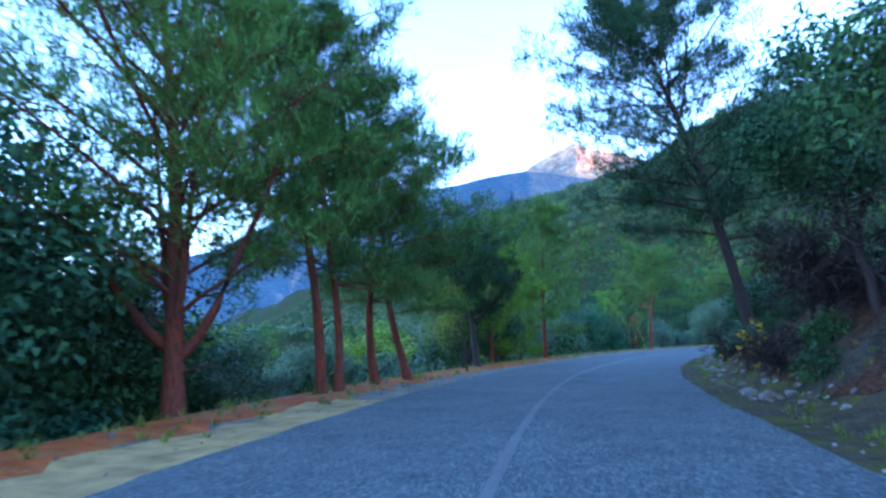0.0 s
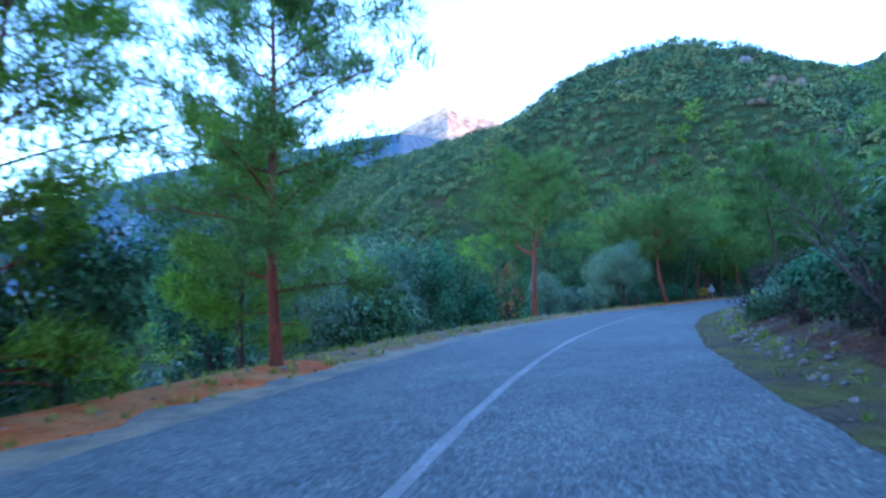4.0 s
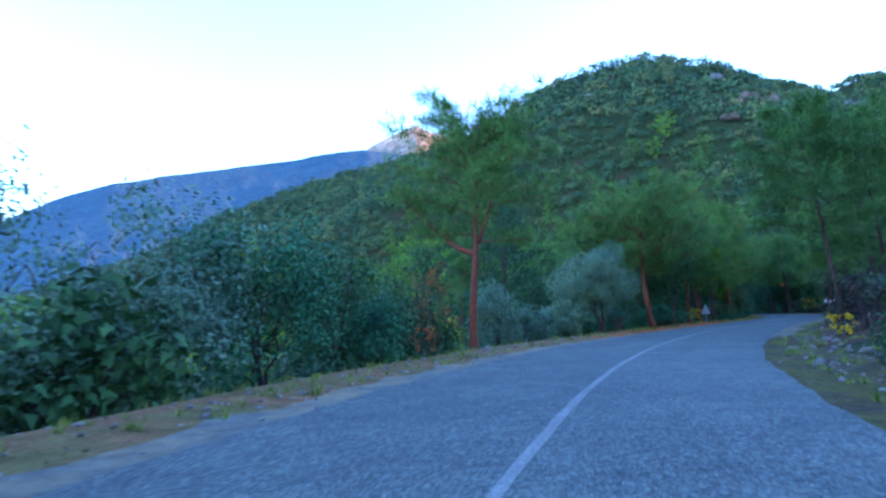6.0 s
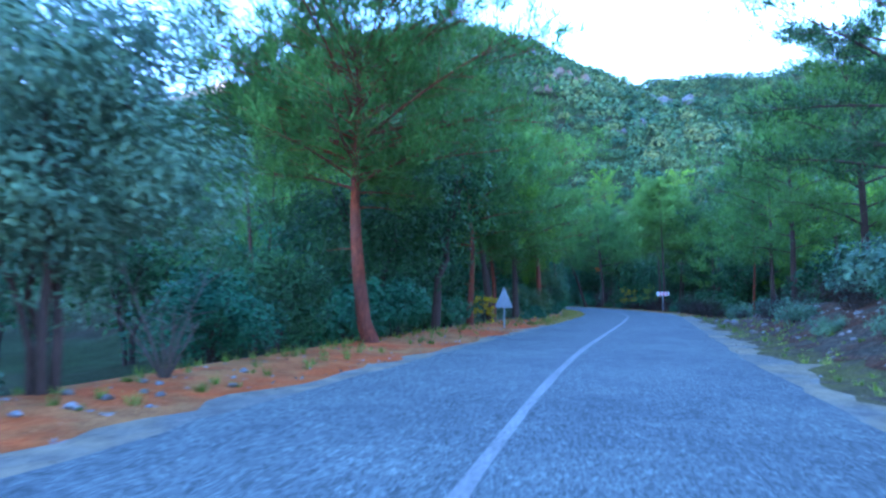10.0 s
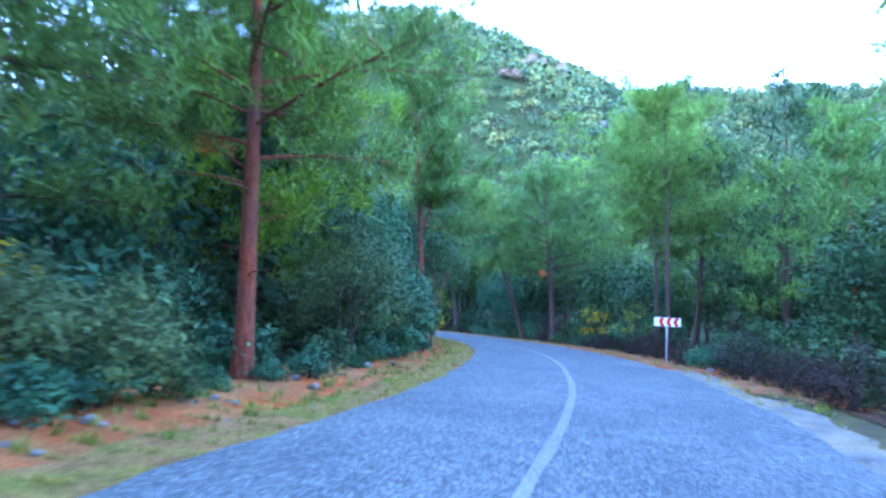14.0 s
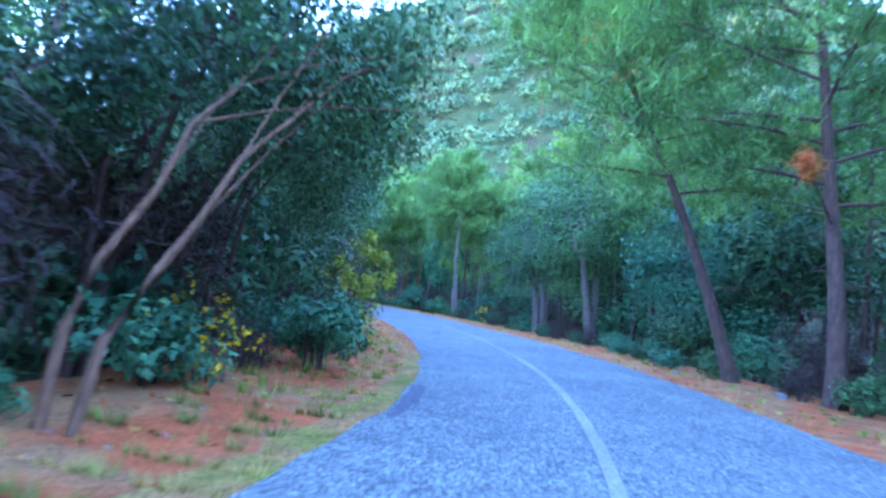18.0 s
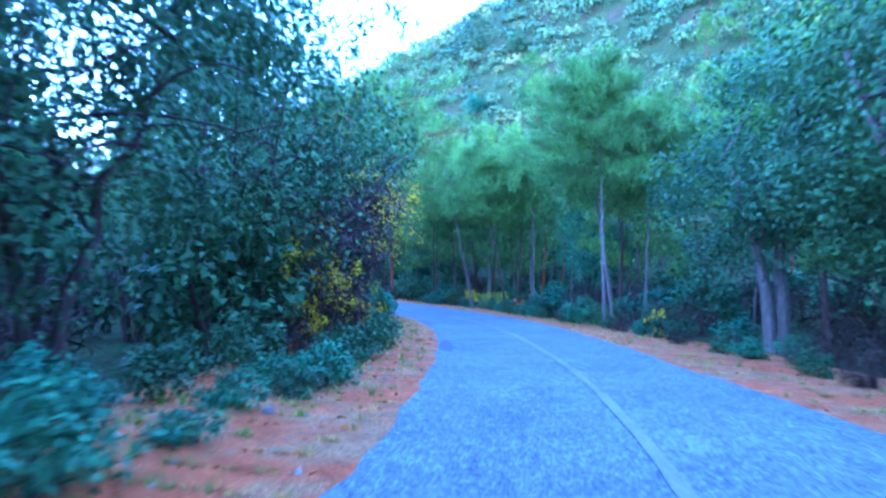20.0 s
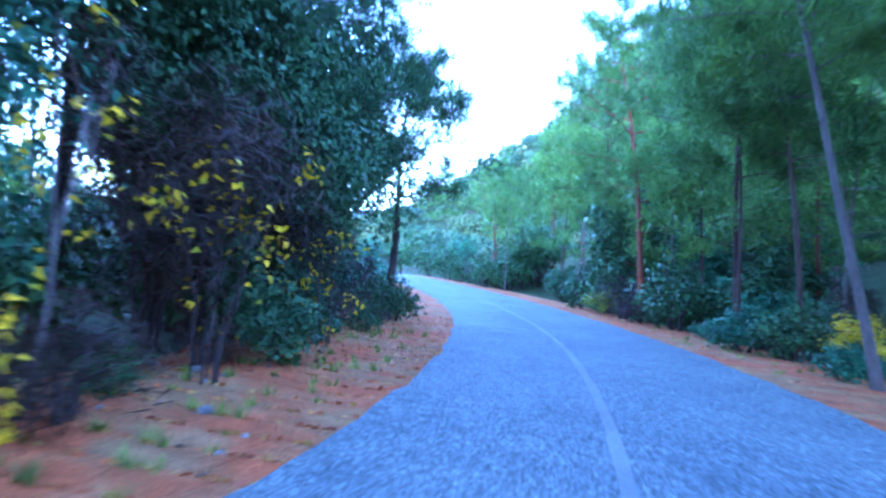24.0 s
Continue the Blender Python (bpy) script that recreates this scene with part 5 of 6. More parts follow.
for k, (nm, s, off, lab, lm, bk, hh, sp, st, cnt, ll, lean) in enumerate(BROAD):
    broad(nm, s, off, lab, 300 + k, lm, bk, lean, 0.0, "tree" if "tree" in nm else "shrub", h=hh, spread_r=sp, stems=st, count=int(cnt * (2.0 if "olive_tree" in nm and cnt < 5000 else 1.2)), leaf=(0.42, 0.011) if nm == "vine_thicket" else (ll * 1.1, ll * 0.26) if "olive" in nm else (ll * 1.15, ll * 0.4) if cnt > 1500 else (ll * 0.85, ll * 0.3), lumps=int(14 + sp * 9), lump_size=(0.1, 0.22) if cnt < 1000 else (0.2, 0.42), low=0.36 if "over the verge" in lab else 0.02 if "olive" in nm else 0.04 if "bushy" in lab or "below" in lab or "shrub" in nm or nm == "bush" else 0.14, radius=(0.03 + 0.022 * hh / max(1, st - 1)) * (0.4 if cnt < 1600 else 1))


def big_broad(name, s, off, label, seed, leaf_mat, skin, side, ahead, **kw):
    return broad(name, s, off, label, seed, leaf_mat, skin, side, ahead, "tree", **kw)


big_broad("oak_tree", 136.2, -3.9, "dark oak with brown trunks that lean over the verge", 801, OAK_LEAF, BROWN_BARK, 0.7, 2.6, h=4.9, spread_r=1.9, stems=2, radius=0.055, count=4200, leaf=(0.1, 0.032), lumps=40, low=0.46)
big_broad("olive_tree", 83.2, -5.6, "large round silvery olive tree with twisted stems", 800, OLIVE_LEAF, GREY_BARK, -0.5, 0.2, h=5.5, spread_r=2.35, stems=4, radius=0.07, count=40000, leaf=(0.11, 0.028), lumps=34, low=0.16, lump_size=(0.24, 0.42))
big_broad("twiggy_tree", 161.5, -4.2, "dark twiggy tree with a rough grey trunk and vines", 802, BROWN_LEAF, GREY_BARK, -0.4, 0.4, h=5.2, spread_r=1.7, stems=1, radius=0.12, count=4200, leaf=(0.34, 0.012), lumps=30, low=0.3)
big_broad("yellow_tree", 167.2, -4.7, "slim tree with yellow leaves hanging beside the pine", 803, YELLOW_LEAF, DARK_BARK, 1.0, 0.5, h=5.2, spread_r=1.4, stems=2, radius=0.035, count=620, leaf=(0.085, 0.03), lumps=22, low=0.5, lump_size=(0.12, 0.24))
big_broad("oak_tree", 162.8, -5.8, "dark evergreen oak in the shade of the wood", 805, OAK_LEAF, DARK_BARK, 0.3, 0.0, h=5.0, spread_r=2.2, stems=3, radius=0.08, count=8000, leaf=(0.1, 0.034), lumps=40, low=0.1)


def bare_shrub(s, off, label, seed, h, stems, mat):
    r = np.random.default_rng(seed)
    shrub = thing("bare_shrub", s, off, label, "shrub")
    for k in range(stems):
        az = r.uniform(0, 6.28)
        p = limb_path(np.array([0, 0, -0.1]), az, h * r.uniform(0.3, 0.7), r.uniform(1.2, 2.4), r)
        twig = [tube(p, np.linspace(0.03, 0.006, len(p)), 5)]
        for j in range(9):
            q = p[r.integers(2, len(p))]
            twig.append(tube(limb_path(q, r.uniform(0, 6.28), h * r.uniform(0.15, 0.35), r.uniform(0.2, 1.6), r, 4), np.linspace(0.01, 0.003, 4), 3))
        part("stem", mesh_of("stem", *joined(twig), mat, True), shrub)


bare_shrub(45.8, 6.0, "leafless grey shrub with tangled twigs on the bank", 5, 3.0, 9, PALE_BARK)
bare_shrub(47.4, 6.4, "leafless grey shrub with tangled twigs on the bank", 6, 2.6, 8, PALE_BARK)
bare_shrub(85.0, -5.2, "bare grey stems at the foot of the olive", 7, 1.4, 6, PALE_BARK)


# ---- wood behind the road: middle-distance trees that share a few shapes ----
def mid_pine(seed, leaf, skin, label, h, spread_r, shape, bare):
    tree = new("pine_tree")
    tagged(tree, label, "tree", "wood behind the road")
    trunk, woods, crown = pine_parts(seed, h=h, bare=bare, spread_r=spread_r, radius=0.055 if bare > 0.5 else 0.09, lean=(0.3, -0.2), limbs=17, twigs=8, tufts=4, n=6, length=0.44, width=0.032, dead=4, shape=shape, fine=False)
    part("trunk", mesh_of("trunk", *trunk, skin, True), tree)
    tagged(part("brushwood", mesh_of("brushwood", *joined([w for w in woods if len(w[0]) == 16][::1 if bare > 0.5 else 2]), skin, True), tree), kind="stuff")
    tagged(part("crown", mesh_of("crown", *crown, leaf), tree), kind="stuff")
    return tree


def mid_broad(seed, leaf, skin, label, h, spread_r, count, name="oak_tree", leaf_size=(0.3, 0.105)):
    tree = new(name)
    tagged(tree, label, "shrub" if h < 3 else "tree", "undergrowth" if h < 3 else "wood behind the road")
    woods, crown = broad_parts(seed, h=h, spread_r=spread_r, stems=2, radius=0.1, count=count, leaf=leaf_size, lumps=30, low=0.02 if h < 3 else 0.16)
    for k in (0, 6):
        part("stem", mesh_of("stem", *woods[k], skin, True), tree)
    tagged(part("brushwood", mesh_of("brushwood", *joined([w for k, w in enumerate(woods) if k % 6][::3 if h < 3 else 1]), skin, True), tree), kind="stuff")
    tagged(part("crown", mesh_of("crown", *crown, leaf), tree), kind="stuff")
    return tree


MODELS = [
    mid_pine(501, PINE_LEAF, GREY_BARK, "green pine in the wood beside the road", 9.0, 2.8, "round", 0.25),
    mid_pine(502, PINE_BRIGHT, GREY_BARK, "light green pine in the wood beside the road", 8.0, 3.2, "umbrella", 0.28),
    mid_pine(503, PINE_LEAF, RED_BARK, "green pine with a bare trunk in the wood", 10.0, 2.4, "cone", 0.4),
    mid_pine(504, PINE_DARK, GREY_BARK, "dark pine in the wood beside the road", 9.0, 3.0, "round", 0.2),
    mid_pine(509, PINE_LEAF, PALE_BARK, "thin pine with a tall bare trunk and dead twigs", 10.0, 2.2, "round", 0.55),
    mid_broad(505, OAK_LEAF, DARK_BARK, "dark evergreen oak in the wood", 5.6, 2.4, 2400, leaf_size=(0.25, 0.09)),
    mid_broad(506, TEAL_LEAF, DARK_BARK, "glossy green tree in the wood", 5.0, 2.3, 2400, leaf_size=(0.25, 0.09)),
    mid_broad(507, OLIVE_LEAF, DARK_BARK, "grey green olive tree in the valley", 4.2, 2.2, 3000, "olive_tree", (0.22, 0.055)),
    mid_broad(508, VALLEY_LEAF, DARK_BARK, "bright green bushy tree in the valley", 4.8, 2.4, 3000, leaf_size=(0.22, 0.075)),
]
UNDER = [
    mid_broad(511, OAK_LEAF, DARK_BARK, "dark bush in the undergrowth", 2.3, 1.6, 1350, "evergreen_bush", (0.19, 0.068)),
    mid_broad(512, TEAL_LEAF, DARK_BARK, "glossy green bush in the undergrowth", 2.0, 1.5, 1350, "bush", (0.19, 0.068)),
    mid_broad(513, BROWN_LEAF, DARK_BARK, "brown twiggy thicket in the undergrowth", 2.2, 1.5, 1000, "thicket", (0.5, 0.014)),
    mid_broad(514, OLIVE_LEAF, DARK_BARK, "grey green bush in the undergrowth", 1.8, 1.5, 1350, "grey_bush", (0.19, 0.06)),
]
wood = np.random.default_rng(77)
placed = [(at(s, o, 0)[0], at(s, o, 0)[1]) for s, o in ((18.9, -7.6), (32.3, 5.9), (70.4, -6.9))]


def scatter(count, s0, s1, o0, o1, choice, gap, size=(0.8, 1.2), models=MODELS):
    done = 0
    for _ in range(count * 8):
        if done >= count:
            return
        s, o = wood.uniform(s0, s1), wood.uniform(o0, o1)
        x, y, _z = at(s, o, 0)
        ss, oo = road_place(np.array([x]), np.array([y]))
        if abs(oo[0]) < min(abs(o0), abs(o1)) - 0.5 or any((x - a) ** 2 + (y - b) ** 2 < gap * gap for a, b in placed):
            continue
        placed.append((x, y))
        z = float(ground_z(np.array([x]), np.array([y]))[0])
        f = wood.uniform(*size)
        copy_thing(models[choice[wood.integers(0, len(choice))]], pose(x, y, z - 0.1, wood.normal(0, 3), wood.normal(0, 3), wood.uniform(0, 360)) @ Matrix.Scale(f, 4))
        done += 1


scatter(16, 14, 50, -26, -12.5, (8, 8, 7), 2.8, (0.9, 1.2))
scatter(44, -12, 92, -46, -12, (7, 8, 8, 7, 5, 8), 3.4, (0.75, 1.1))
scatter(16, 40, 110, -80, -40, (1, 8, 5, 0, 7), 5.5)
scatter(30, 84, 126, -30, -8.5, (0, 3, 5, 6, 2, 1), 2.8)
scatter(52, 120, 220, -34, -7.6, (5, 5, 3, 3, 0), 2.6, (1.0, 1.5))
scatter(26, -10, 76, 9.5, 34, (5, 0, 3, 6), 3.8, (0.6, 0.95))
scatter(40, 72, 128, 9.0, 42, (0, 0, 1, 2, 3, 5), 3.0)
scatter(64, 118, 212, 7.6, 26, (0, 2, 4, 4, 5, 6), 2.5)
scatter(34, 126, 166, 7.4, 19, (3, 5, 3, 0), 2.1, (0.85, 1.25))
scatter(28, 118, 212, 24, 60, (0, 1, 2, 5), 3.6)
scatter(40, 150, 214, 5.4, 14, (4, 4, 0), 1.5, (0.75, 1.1))
scatter(30, 200, 232, 5.5, 30, (0, 2, 5, 4), 2.2)
scatter(24, 186, 228, 6.5, 22, (0, 2, 4, 2), 1.7, (1.0, 1.4))
scatter(16, 200, 232, -30, -5.5, (0, 2, 3, 5), 2.8)


def scatter_over(count, x0, x1, y0, y1, choice, gap, clear, size=(0.8, 1.2)):
    done = 0
    for _ in range(count * 8):
        if done >= count:
            return
        x, y = wood.uniform(x0, x1), wood.uniform(y0, y1)
        _s, o = road_place(np.array([x]), np.array([y]))
        if abs(o[0]) < clear or any((x - a) ** 2 + (y - b) ** 2 < gap * gap for a, b in placed):
            continue
        placed.append((x, y))
        z = float(ground_z(np.array([x]), np.array([y]))[0])
        copy_thing(MODELS[choice[wood.integers(0, len(choice))]], pose(x, y, z - 0.1, wood.normal(0, 3), wood.normal(0, 3), wood.uniform(0, 360)) @ Matrix.Scale(wood.uniform(*size), 4))
        done += 1


scatter_over(28, 20, 92, 168, 240, (0, 2, 3, 5, 6), 3.6, 8.0)
scatter_over(16, 84, 130, 90, 200, (0, 1, 2, 5), 4.0, 9.0)
scatter_over(16, 10, 70, 82, 150, (1, 8, 0, 5, 6), 4.0, 9.0)
placed.clear()
scatter(26, 92, 130, -7.4, -5.6, (0, 1, 3), 1.5, (0.35, 0.7), models=UNDER)
scatter(28, 108, 132, -5.0, -4.2, (1, 0, 1), 0.8, (0.2, 0.42), models=UNDER)
scatter(24, 149, 164, -4.3, -3.6, (0, 1, 1), 0.7, (0.22, 0.46), models=UNDER)
scatter(64, 122, 200, -5.2, -4.1, (0, 1, 2, 0), 1.0, (0.25, 0.55), models=UNDER)
scatter(22, 196, 226, -9, -4.6, (0, 0, 1), 1.3, (0.5, 1.1), models=UNDER)
scatter(44, 196, 232, 4.8, 16, (0, 0, 2), 1.5, (0.7, 1.4), models=UNDER)
scatter(56, 0, 62, 4.9, 7.2, (0, 0, 3, 2), 1.1, (0.3, 0.75), models=UNDER)
scatter(30, 76, 118, 5.4, 8.0, (0, 3, 2, 2), 1.4, (0.25, 0.55), models=UNDER)
scatter(30, 146, 180, 3.9, 4.7, (0, 1, 2), 0.9, (0.2, 0.42), models=UNDER)
scatter(50, 118, 205, 4.7, 6.0, (0, 1, 2, 2), 1.2, (0.3, 0.65), models=UNDER)
placed.clear()
scatter(34, 92, 130, -13, -6.4, (0, 1, 3), 1.9, models=UNDER)
scatter(58, 128, 215, -14, -6.0, (0, 0, 1, 2, 2), 1.9, models=UNDER)
scatter(34, 84, 124, 7.4, 15, (0, 1, 3, 2), 1.8, (0.6, 1.1), models=UNDER)
scatter(64, 118, 215, 6.6, 15, (0, 1, 1, 2), 1.9, models=UNDER)
scatter(34, 2, 76, 6.2, 13, (0, 0, 3, 2), 1.9, models=UNDER)
scatter(44, -8, 92, -15, -9.0, (3, 1, 0, 0), 2.2, (0.9, 1.5), models=UNDER)
for ob in MODELS + UNDER:
    x, y, z = at(60 + 5 * (MODELS + UNDER).index(ob), 26 + 3 * (MODELS + UNDER).index(ob))
    ob.matrix_basis = pose(x, y, z - 0.1)


# ---- scrub that covers the hillside ----
def hillside(name, step, near, far, q, leaf, seed):
    """Rounded evergreen bushes, one beside the other, each of many small leaf sprays and with a tint of its own."""
    r = np.random.default_rng(seed)
    hx, hy = np.meshgrid(np.arange(-150, 380, step), np.arange(60, 500, step))
    hx, hy = hx.ravel() + r.uniform(-0.5, 0.5, hx.size) * step, hy.ravel() + r.uniform(-0.5, 0.5, hy.size) * step
    z = ground_z(hx, hy)
    s, off = road_place(hx, hy)
    out = np.arctan2(hx - 40, hy - 80)
    behind = ground_z(hx + 8 * np.sin(out), hy + 8 * np.cos(out))
    keep = (z > 0.8) & (np.abs(off) > near) & (np.abs(off) <= far) & (behind > z - 1.0)
    hx, hy, z = hx[keep], hy[keep], z[keep]
    n = len(hx)
    size = step * r.uniform(0.42, 0.72, n) * (1 + 0.22 * waves(hx, hy, 30, 4))
    tall = r.uniform(0.7, 1.25, n)
    d = r.normal(0, 1, (n, q, 3))
    d[..., 2] = np.abs(d[..., 2]) * 1.1 - 0.3
    d = unit(d)
    ph = r.uniform(0, 6.3, (n, 1))
    lump = 1 + 0.16 * np.sin(d[..., 0] * 6 + ph) * np.cos(d[..., 1] * 6 + ph) + 0.1 * np.sin(d[..., 2] * 9 + ph)
    reach = d * (size[:, None] * lump)[..., None] * r.uniform(0.86, 1.03, (n, q, 1))
    reach[..., 2] *= tall[:, None]
    c = np.stack([hx, hy, z + 0.45 * size], 1)[:, None] + reach
    face_way = unit(d + r.normal(0, 0.32, (n, q, 3)))
    u = unit(np.cross(face_way, r.normal(0, 1, (n, q, 3))))
    w = np.cross(face_way, u)
    f = size[:, None, None] * leaf * r.uniform(0.7, 1.3, (n, q, 1))
    v = np.stack([c - u * f * 0.8 - w * f * 0.5, c + u * f * 0.8 - w * f * 0.5, c + w * f], 2).reshape(-1, 3)
    me = mesh_of(name, v, np.arange(len(v)).reshape(-1, 3), HILL_LEAF)
    tint = np.clip(0.5 + 0.25 * waves(hx, hy, 45, 8) + r.normal(0, 0.24, n), 0, 1)
    me.attributes.new("bush_tint", "FLOAT", "POINT").data.foreach_set("value", np.repeat(tint, q * 3).astype(np.float32))
    tagged(new(name, me), "dense evergreen scrub and low trees on the hillside", "scrub", kind="stuff")


hillside("hillside_scrub", 3.1, 75, 999, 38, 0.28, 12)
hillside("slope_scrub", 3.2, 46, 75, 130, 0.16, 13)
hillside("near_scrub", 3.0, 26, 46, 210, 0.12, 14)


def rock_mesh(seed, detail=2, rough=0.35, flat=0.75):
    r = np.random.default_rng(seed)
    bm = bmesh.new()
    bmesh.ops.create_icosphere(bm, subdivisions=detail, radius=0.5)
    planes = unit(r.normal(0, 1, (9, 3)))
    for v in bm.verts:
        c = np.array(v.co)
        for p, lim in zip(planes, r.uniform(0.28, 0.46, 9)):
            over = c @ p - lim
            if over > 0:
                c = c - p * over * 0.9
        c = c * (1 + rough * 0.3 * math.sin(c[0] * 9 + seed) * math.sin(c[1] * 11 + 2) * math.sin(c[2] * 10 + 4))
        v.co = (c[0], c[1] * 0.85, c[2] * flat)
    me = bpy.data.meshes.new("rock")
    bm.to_mesh(me)
    bm.free()
    return me


def outcrop(x, y, size, seed, mat, tall=0.9):
    """A group of cracked rock faces that stand out of the slope."""
    ob = new("rock_outcrop")
    ob.matrix_basis = pose(x, y, float(ground_z(np.array([x]), np.array([y]))[0]), 0, 0, 0)
    r = np.random.default_rng(seed)
    for k in range(5):
        me = rock_mesh(seed * 7 + k, 3, 0.7, 1.0)
        me.materials.append(mat)
        f = size * r.uniform(0.35, 0.75)
        block = part("rock_face", me, ob)
        block.matrix_basis = pose(*(r.uniform(-0.5, 0.5, 2) * size), f * 0.02 * tall + r.uniform(0, 0.08) * size, *r.uniform(-25, 25, 2), r.uniform(0, 360)) @ Matrix.Diagonal((f, f * 0.8, f * tall, 1))
    tagged(ob, "pale cracked rock outcrop among the hillside scrub", "rock", "hillside outcrops")


for x, y, size, seed, mat, tall in ((172, 236, 9, 1, GREY_CLIFF, 1.2), (166, 228, 7, 2, CLIFF, 1.3), (157, 200, 7, 3, CLIFF, 1.2), (161, 196, 6.5, 4, CLIFF, 1.3), (150, 199, 7, 5, CLIFF, 0.9), (140, 189, 6, 6, CLIFF, 0.8), (160, 182, 6, 7, CLIFF, 0.8),
                                    (156, 169, 5, 8, GREY_CLIFF, 0.8), (198, 199, 8, 9, GREY_CLIFF, 1.0), (258, 237, 14, 10, GREY_CLIFF, 1.0), (246, 230, 13, 11, GREY_CLIFF, 1.0), (138, 245, 7, 12, CLIFF, 1.1), (124, 238, 6, 13, GREY_CLIFF, 1.0), (148, 168, 4, 14, GREY_CLIFF, 0.8)):
    outcrop(x, y, size * 0.75, seed, mat, tall)

# ---- stones along the verges ----
STONES = [rock_mesh(40 + k) for k in range(6)]
for me in STONES:
    me.materials.append(ROCK)
stone_rng = np.random.default_rng(21)


def stones(count, s0, s1, edge, lo, hi, size, label, lift=0.0):
    for k in range(count):
        s = stone_rng.uniform(s0, s1)
        e = float(np.interp(s, *edge)) * (-1 if edge is HALF_LEFT else 1)
        d = stone_rng.uniform(lo, hi)
        x, y, z = at(s, e + (-d if edge is HALF_LEFT else d))
        f = stone_rng.uniform(*size) * (0.6 + 0.8 * stone_rng.uniform() ** 3)
        ob = new("stone", STONES[stone_rng.integers(0, 6)])
        ob.matrix_basis = pose(x, y, z + f * 0.1, *stone_rng.uniform(-20, 20, 2), stone_rng.uniform(0, 360)) @ Matrix.Scale(f, 4)
        tagged(ob, label, "stone", "verge stones")


def rubble(name, label, spans, seed):
    """Small loose stones, too many to count."""
    r = np.random.default_rng(seed)
    base = []
    for me in STONES:
        co, tri = np.empty(len(me.vertices) * 3), np.empty(len(me.polygons) * 3, dtype=np.int32)
        me.vertices.foreach_get("co", co)
        me.polygons.foreach_get("vertices", tri)
        base.append((co.reshape(-1, 3), tri.reshape(-1, 3)))
    verts, tris, k = [], [], 0
    for count, s0, s1, edge, lo, hi, size in spans:
        for _ in range(count):
            st, d = r.uniform(s0, s1), r.uniform(lo, hi)
            e = float(np.interp(st, *edge)) + d
            x, y, z = at(st, -e if edge is HALF_LEFT else e)
            f, a = r.uniform(*size), r.uniform(0, 6.28)
            co, tri = base[r.integers(0, 6)]
            c, q = math.cos(a) * f, math.sin(a) * f
            verts.append(np.column_stack([co[:, 0] * c - co[:, 1] * q + x, co[:, 0] * q + co[:, 1] * c + y, co[:, 2] * f * 0.8 + z + f * 0.12]))
            tris.append(tri + k)
            k += len(co)
    tagged(new(name, mesh_of(name, np.concatenate(verts), np.concatenate(tris), ROCK)), label, "stones", kind="stuff")


rubble("verge_rubble", "loose grey stones and rubble along the road verges", [
    (130, 8, 52, HALF_RIGHT, 0.6, 1.7, (0.07, 0.2)), (70, 50, 76, HALF_RIGHT, 0.7, 2.2, (0.07, 0.2)), (110, 76, 112, HALF_RIGHT, 1.2, 3.8, (0.07, 0.24)),
    (140, 44, 86, HALF_LEFT, 1.0, 2.4, (0.05, 0.17)), (60, 104, 126, HALF_LEFT, 1.0, 3.2, (0.05, 0.14)), (60, 150, 185, HALF_LEFT, 0.3, 2.4, (0.03, 0.1))], 91)
stones(90, 8, 52, HALF_RIGHT, 0.65, 1.6, (0.12, 0.34), "pale angular limestone on the bank foot")
stones(34, 50, 76, HALF_RIGHT, 0.7, 2.0, (0.12, 0.32), "pale angular limestone on the stony verge")
stones(40, 76, 112, HALF_RIGHT, 1.2, 3.6, (0.12, 0.36), "grey angular stone on the stony slope")
stones(40, 44, 84, HALF_LEFT, 1.1, 2.4, (0.08, 0.24), "pale stone on the soil verge")
stones(34, 104, 124, HALF_LEFT, 1.2, 3.4, (0.08, 0.26), "pale stone on the red soil")
stones(14, 122, 150, HALF_RIGHT, 0.8, 2.0, (0.08, 0.26), "pale stone on the needle verge")
stones(14, 150, 185, HALF_LEFT, 0.8, 2.4, (0.06, 0.2), "pale stone among leaf litter")
stones(14, 8, 44, HALF_LEFT, 0.6, 2.4, (0.06, 0.16), "small stone on the soil verge")


# ---- grass, pebbles and fallen leaves ----
def tussocks(name, label, spans, mat, seed, blades=16):
    r = np.random.default_rng(seed)
    px = []
    for count, s0, s1, edge, lo, hi, h in spans:
        for k in range(count):
            s, d = r.uniform(s0, s1), r.uniform(lo, hi)
            e = float(np.interp(s, *edge)) + d
            px.append((*at(s, -e if edge is HALF_LEFT else e), h * r.uniform(0.5, 1.3)))
    px = np.array(px)
    n = len(px)
    az = r.uniform(0, 6.28, (n, blades))
    out = np.stack([np.cos(az), np.sin(az), np.zeros_like(az)], -1)
    base = px[:, None, :3] + out * r.uniform(0, 0.08, (n, blades, 1))
    tip = base + out * (px[:, None, 3:] * r.uniform(0.1, 0.6, (n, blades, 1))) + np.array([0, 0, 1]) * px[:, None, 3:] * r.uniform(0.5, 1.0, (n, blades, 1))
    side = np.stack([-np.sin(az), np.cos(az), np.zeros_like(az)], -1) * 0.009
    v = np.stack([base - side, base + side, tip], 2).reshape(-1, 3)
    ob = new(name, mesh_of(name, v, np.arange(len(v)).reshape(-1, 3), mat))
    tagged(ob, label, "grass", kind="stuff")


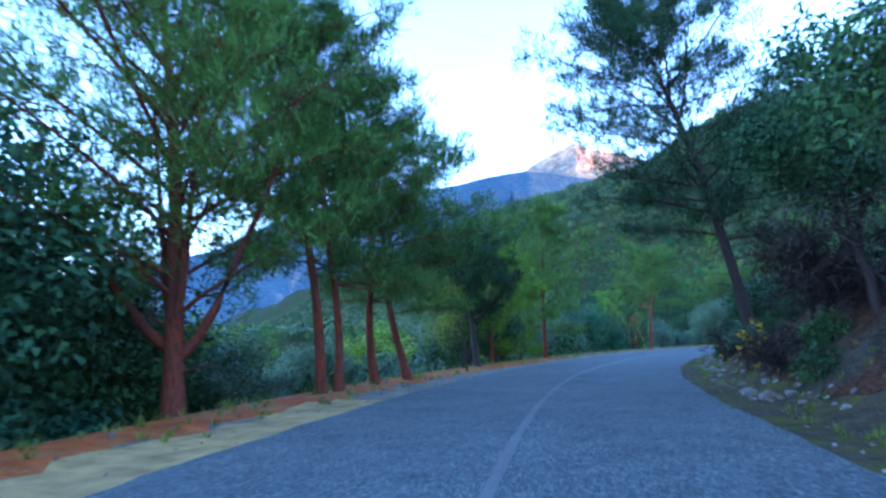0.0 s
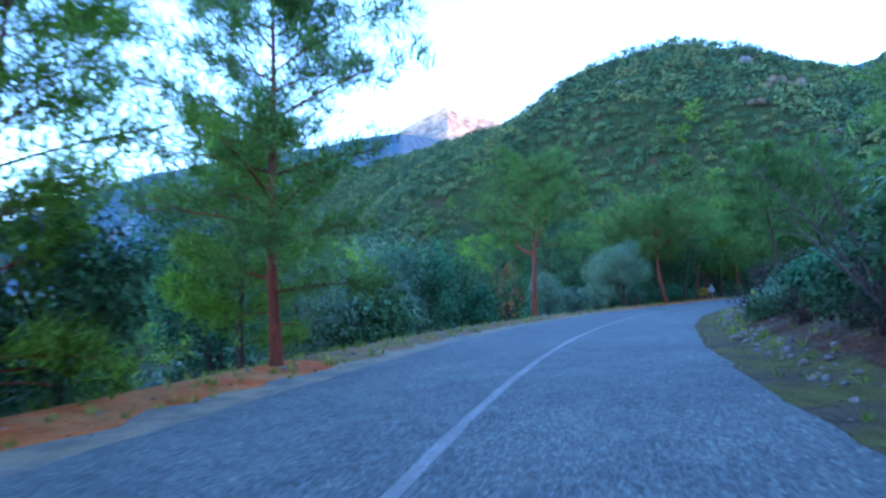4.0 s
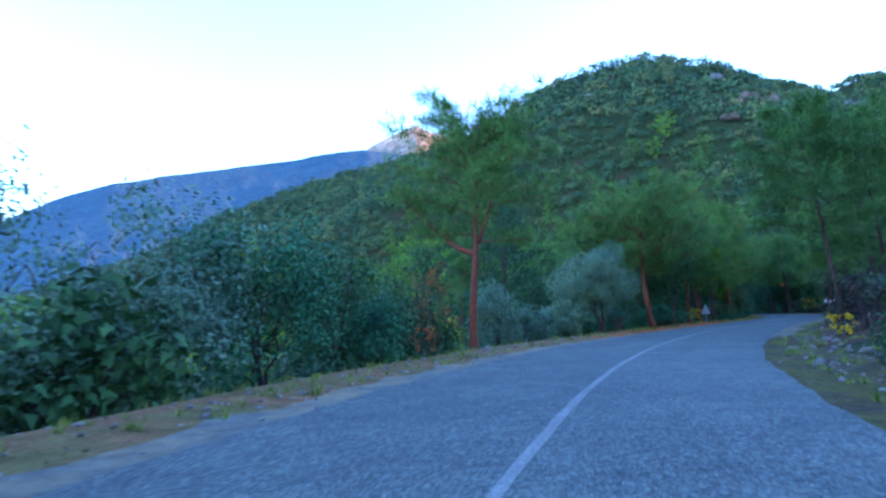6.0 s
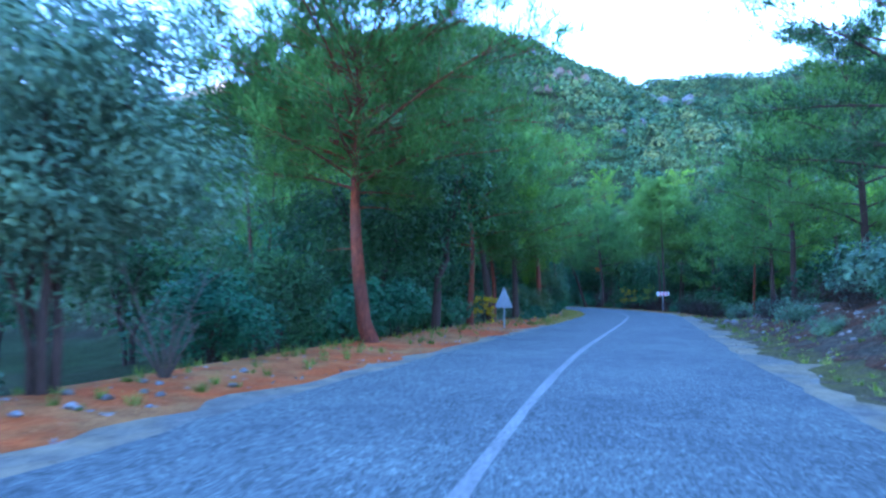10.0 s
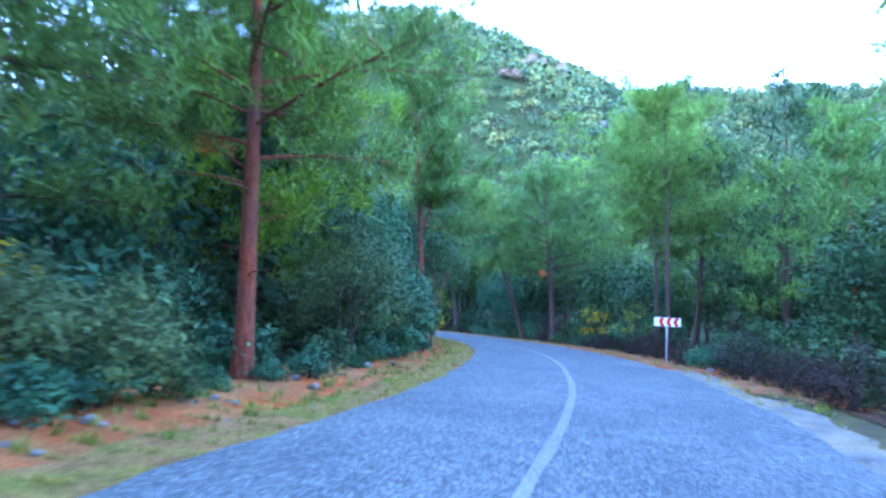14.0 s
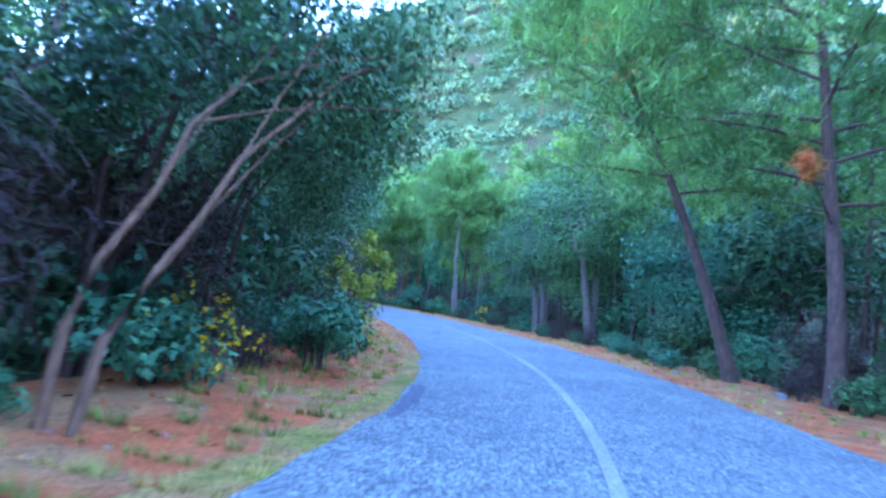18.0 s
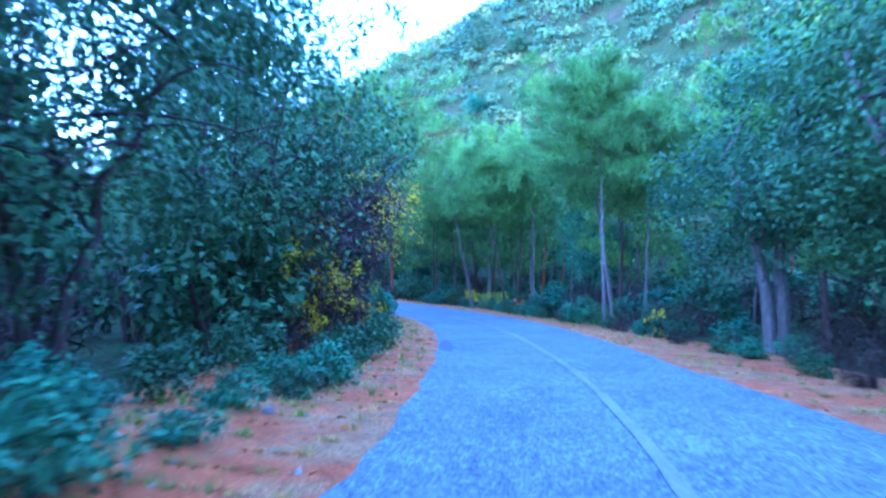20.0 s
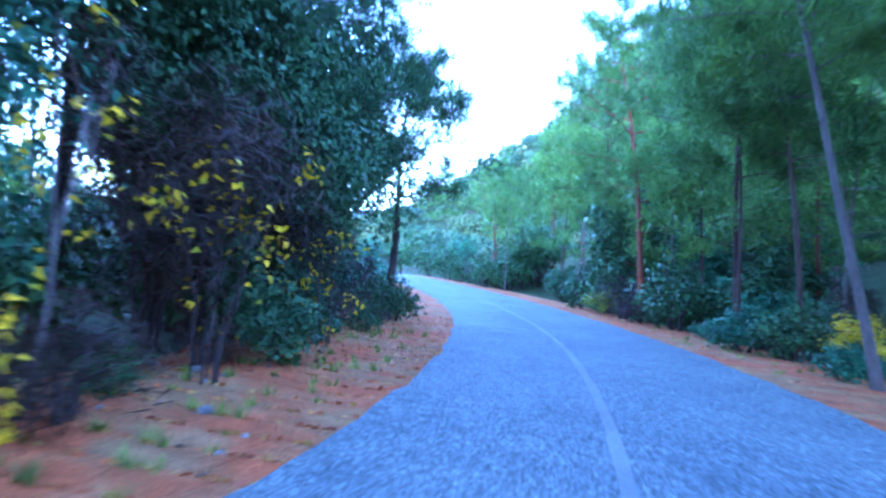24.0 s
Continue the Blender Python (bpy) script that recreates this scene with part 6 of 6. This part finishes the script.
tussocks("verge_grass", "tufts of green and dry grass along the verges", [
    (420, 0, 60, HALF_LEFT, 0.9, 4.0, 0.22), (300, 60, 104, HALF_LEFT, 1.0, 3.2, 0.18), (420, 104, 150, HALF_LEFT, 0.4, 2.4, 0.16), (260, 150, 190, HALF_LEFT, 0.5, 2.6, 0.16),
    (360, 0, 76, HALF_RIGHT, 0.4, 2.6, 0.2), (260, 76, 120, HALF_RIGHT, 0.8, 2.4, 0.14), (200, 120, 200, HALF_RIGHT, 0.6, 2.4, 0.12)], GRASS_LEAF, 61)
tussocks("dry_grass", "short tufts of straw coloured dry grass", [(700, 104, 136, HALF_LEFT, 0.0, 1.3, 0.1), (500, 134, 176, HALF_LEFT, 0.2, 1.9, 0.12), (260, 118, 176, HALF_RIGHT, 0.1, 1.3, 0.1)], STRAW, 62, 12)


def fallen(name, label, spans, mat, seed, size, category):
    r = np.random.default_rng(seed)
    pos = []
    for count, s0, s1, edge, lo, hi in spans:
        s, d = r.uniform(s0, s1, count), r.uniform(lo, hi, count)
        o = np.interp(s, *edge) + d
        o = -o if edge is HALF_LEFT else o
        k = np.clip(np.searchsorted(ALONG, s), 0, len(ROAD) - 1)
        p = ROAD[k] + RIGHT[k] * o[:, None]
        pos.append(np.column_stack([p, near_z(s, o, p[:, 0], p[:, 1]) + 0.02]))
    pos = np.concatenate(pos)
    n = len(pos)
    u = unit(r.normal(0, 1, (n, 3)) * np.array([1, 1, 0.3]))
    w = unit(np.cross(u, np.array([0, 0, 1.0]) + r.normal(0, 0.35, (n, 3))))
    f = size * r.uniform(0.5, 1.4, (n, 1))
    v = np.stack([pos - u * f, pos - w * f * 0.6, pos + u * f, pos + w * f * 0.6], 1).reshape(-1, 3)
    ob = new(name, mesh_of(name, v, np.arange(len(v)).reshape(-1, 4), mat))
    tagged(ob, label, category, kind="stuff")


fallen("fallen_leaves", "rust and brown leaves fallen on the verges", [(2400, 150, 200, HALF_LEFT, 0.1, 3.2), (2600, 172, 196, HALF_LEFT, 0.0, 2.6), (900, 125, 152, HALF_LEFT, 0.4, 3.0), (900, 130, 205, HALF_RIGHT, 0.1, 2.2)], RUST_LEAF, 71, 0.045, "leaves")
fallen("verge_pebbles", "loose pale pebbles along the road edges", [(1500, 0, 106, HALF_LEFT, -0.1, 3.0), (1400, 0, 124, HALF_RIGHT, 0.0, 3.0), (500, 104, 185, HALF_LEFT, 0.3, 2.6)], ROCK, 73, 0.04, "pebbles")


# ---- road signs ----
def slab(outline, depth):
    """A plate: its outline in the x-z plane, with thickness along y."""
    n = len(outline)
    v = [(x, -depth / 2, z) for x, z in outline] + [(x, depth / 2, z) for x, z in outline]
    f = [tuple(range(n)), tuple(reversed(range(n, 2 * n)))] + [(i, i + n, (i + 1) % n + n, (i + 1) % n) for i in range(n)]
    return np.array(v), f


def rounded(points, cut):
    out = []
    for k in range(len(points)):
        a, b, c = (np.array(points[(k + j) % len(points)], float) for j in (-1, 0, 1))
        p, q = b + unit(a - b) * cut, b + unit(c - b) * cut
        out += [tuple(p), tuple((p + 2 * b + q) / 4), tuple(q)]
    return out


def sign_post(h, parent):
    part("post", mesh_of("post", *tube([(0, 0.04, -0.3), (0, 0.04, h * 0.5), (0, 0.04, h)], [0.03, 0.03, 0.03], 10), STEEL, True), parent, "grey galvanised steel post")


def face(s, off, towards):
    t, rt = heading(s)
    return math.degrees(math.atan2(t[1], t[0])) - 90 + towards


warn = thing("warning_sign", 101.2, -4.0, "triangular road sign seen from its dull grey back", "road sign", turn=face(101.2, -4.0, -28))
sign_post(1.35, warn)
part("plate", mesh_of("plate", *slab(rounded([(-0.45, 0.78), (0.45, 0.78), (0, 1.56)], 0.05), 0.012), SIGN_GREY), warn, "grey back of a triangular plate")
part("rim", mesh_of("rim", *slab(rounded([(-0.47, 0.765), (0.47, 0.765), (0, 1.585)], 0.06), 0.008), STEEL), warn).location = (0, 0.012, 0)
for z in (0.95, 1.2):
    part("clamp", mesh_of("clamp", *slab([(-0.09, z), (0.09, z), (0.09, z + 0.04), (-0.09, z + 0.04)], 0.03), STEEL), warn)

bend = thing("bend_sign", 130.5, 4.5, "white panel with red chevrons on a steel post", "road sign", turn=face(130.5, 4.5, 12))
sign_post(1.62, bend)
part("panel", mesh_of("panel", *slab(rounded([(-0.53, 1.31), (0.53, 1.31), (0.53, 1.62), (-0.53, 1.62)], 0.02), 0.015), SIGN_WHITE), bend, "white rectangular panel")
for k in range(3):
    x = -0.28 + k * 0.295
    shape = [(x - 0.09, 1.465), (x + 0.0, 1.612), (x + 0.15, 1.612), (x + 0.06, 1.465), (x + 0.15, 1.318), (x + 0.0, 1.318)]
    part("chevron", mesh_of("chevron", *slab(shape, 0.006), SIGN_RED), bend, "red chevron pointing along the bend").location = (0, -0.012, 0)
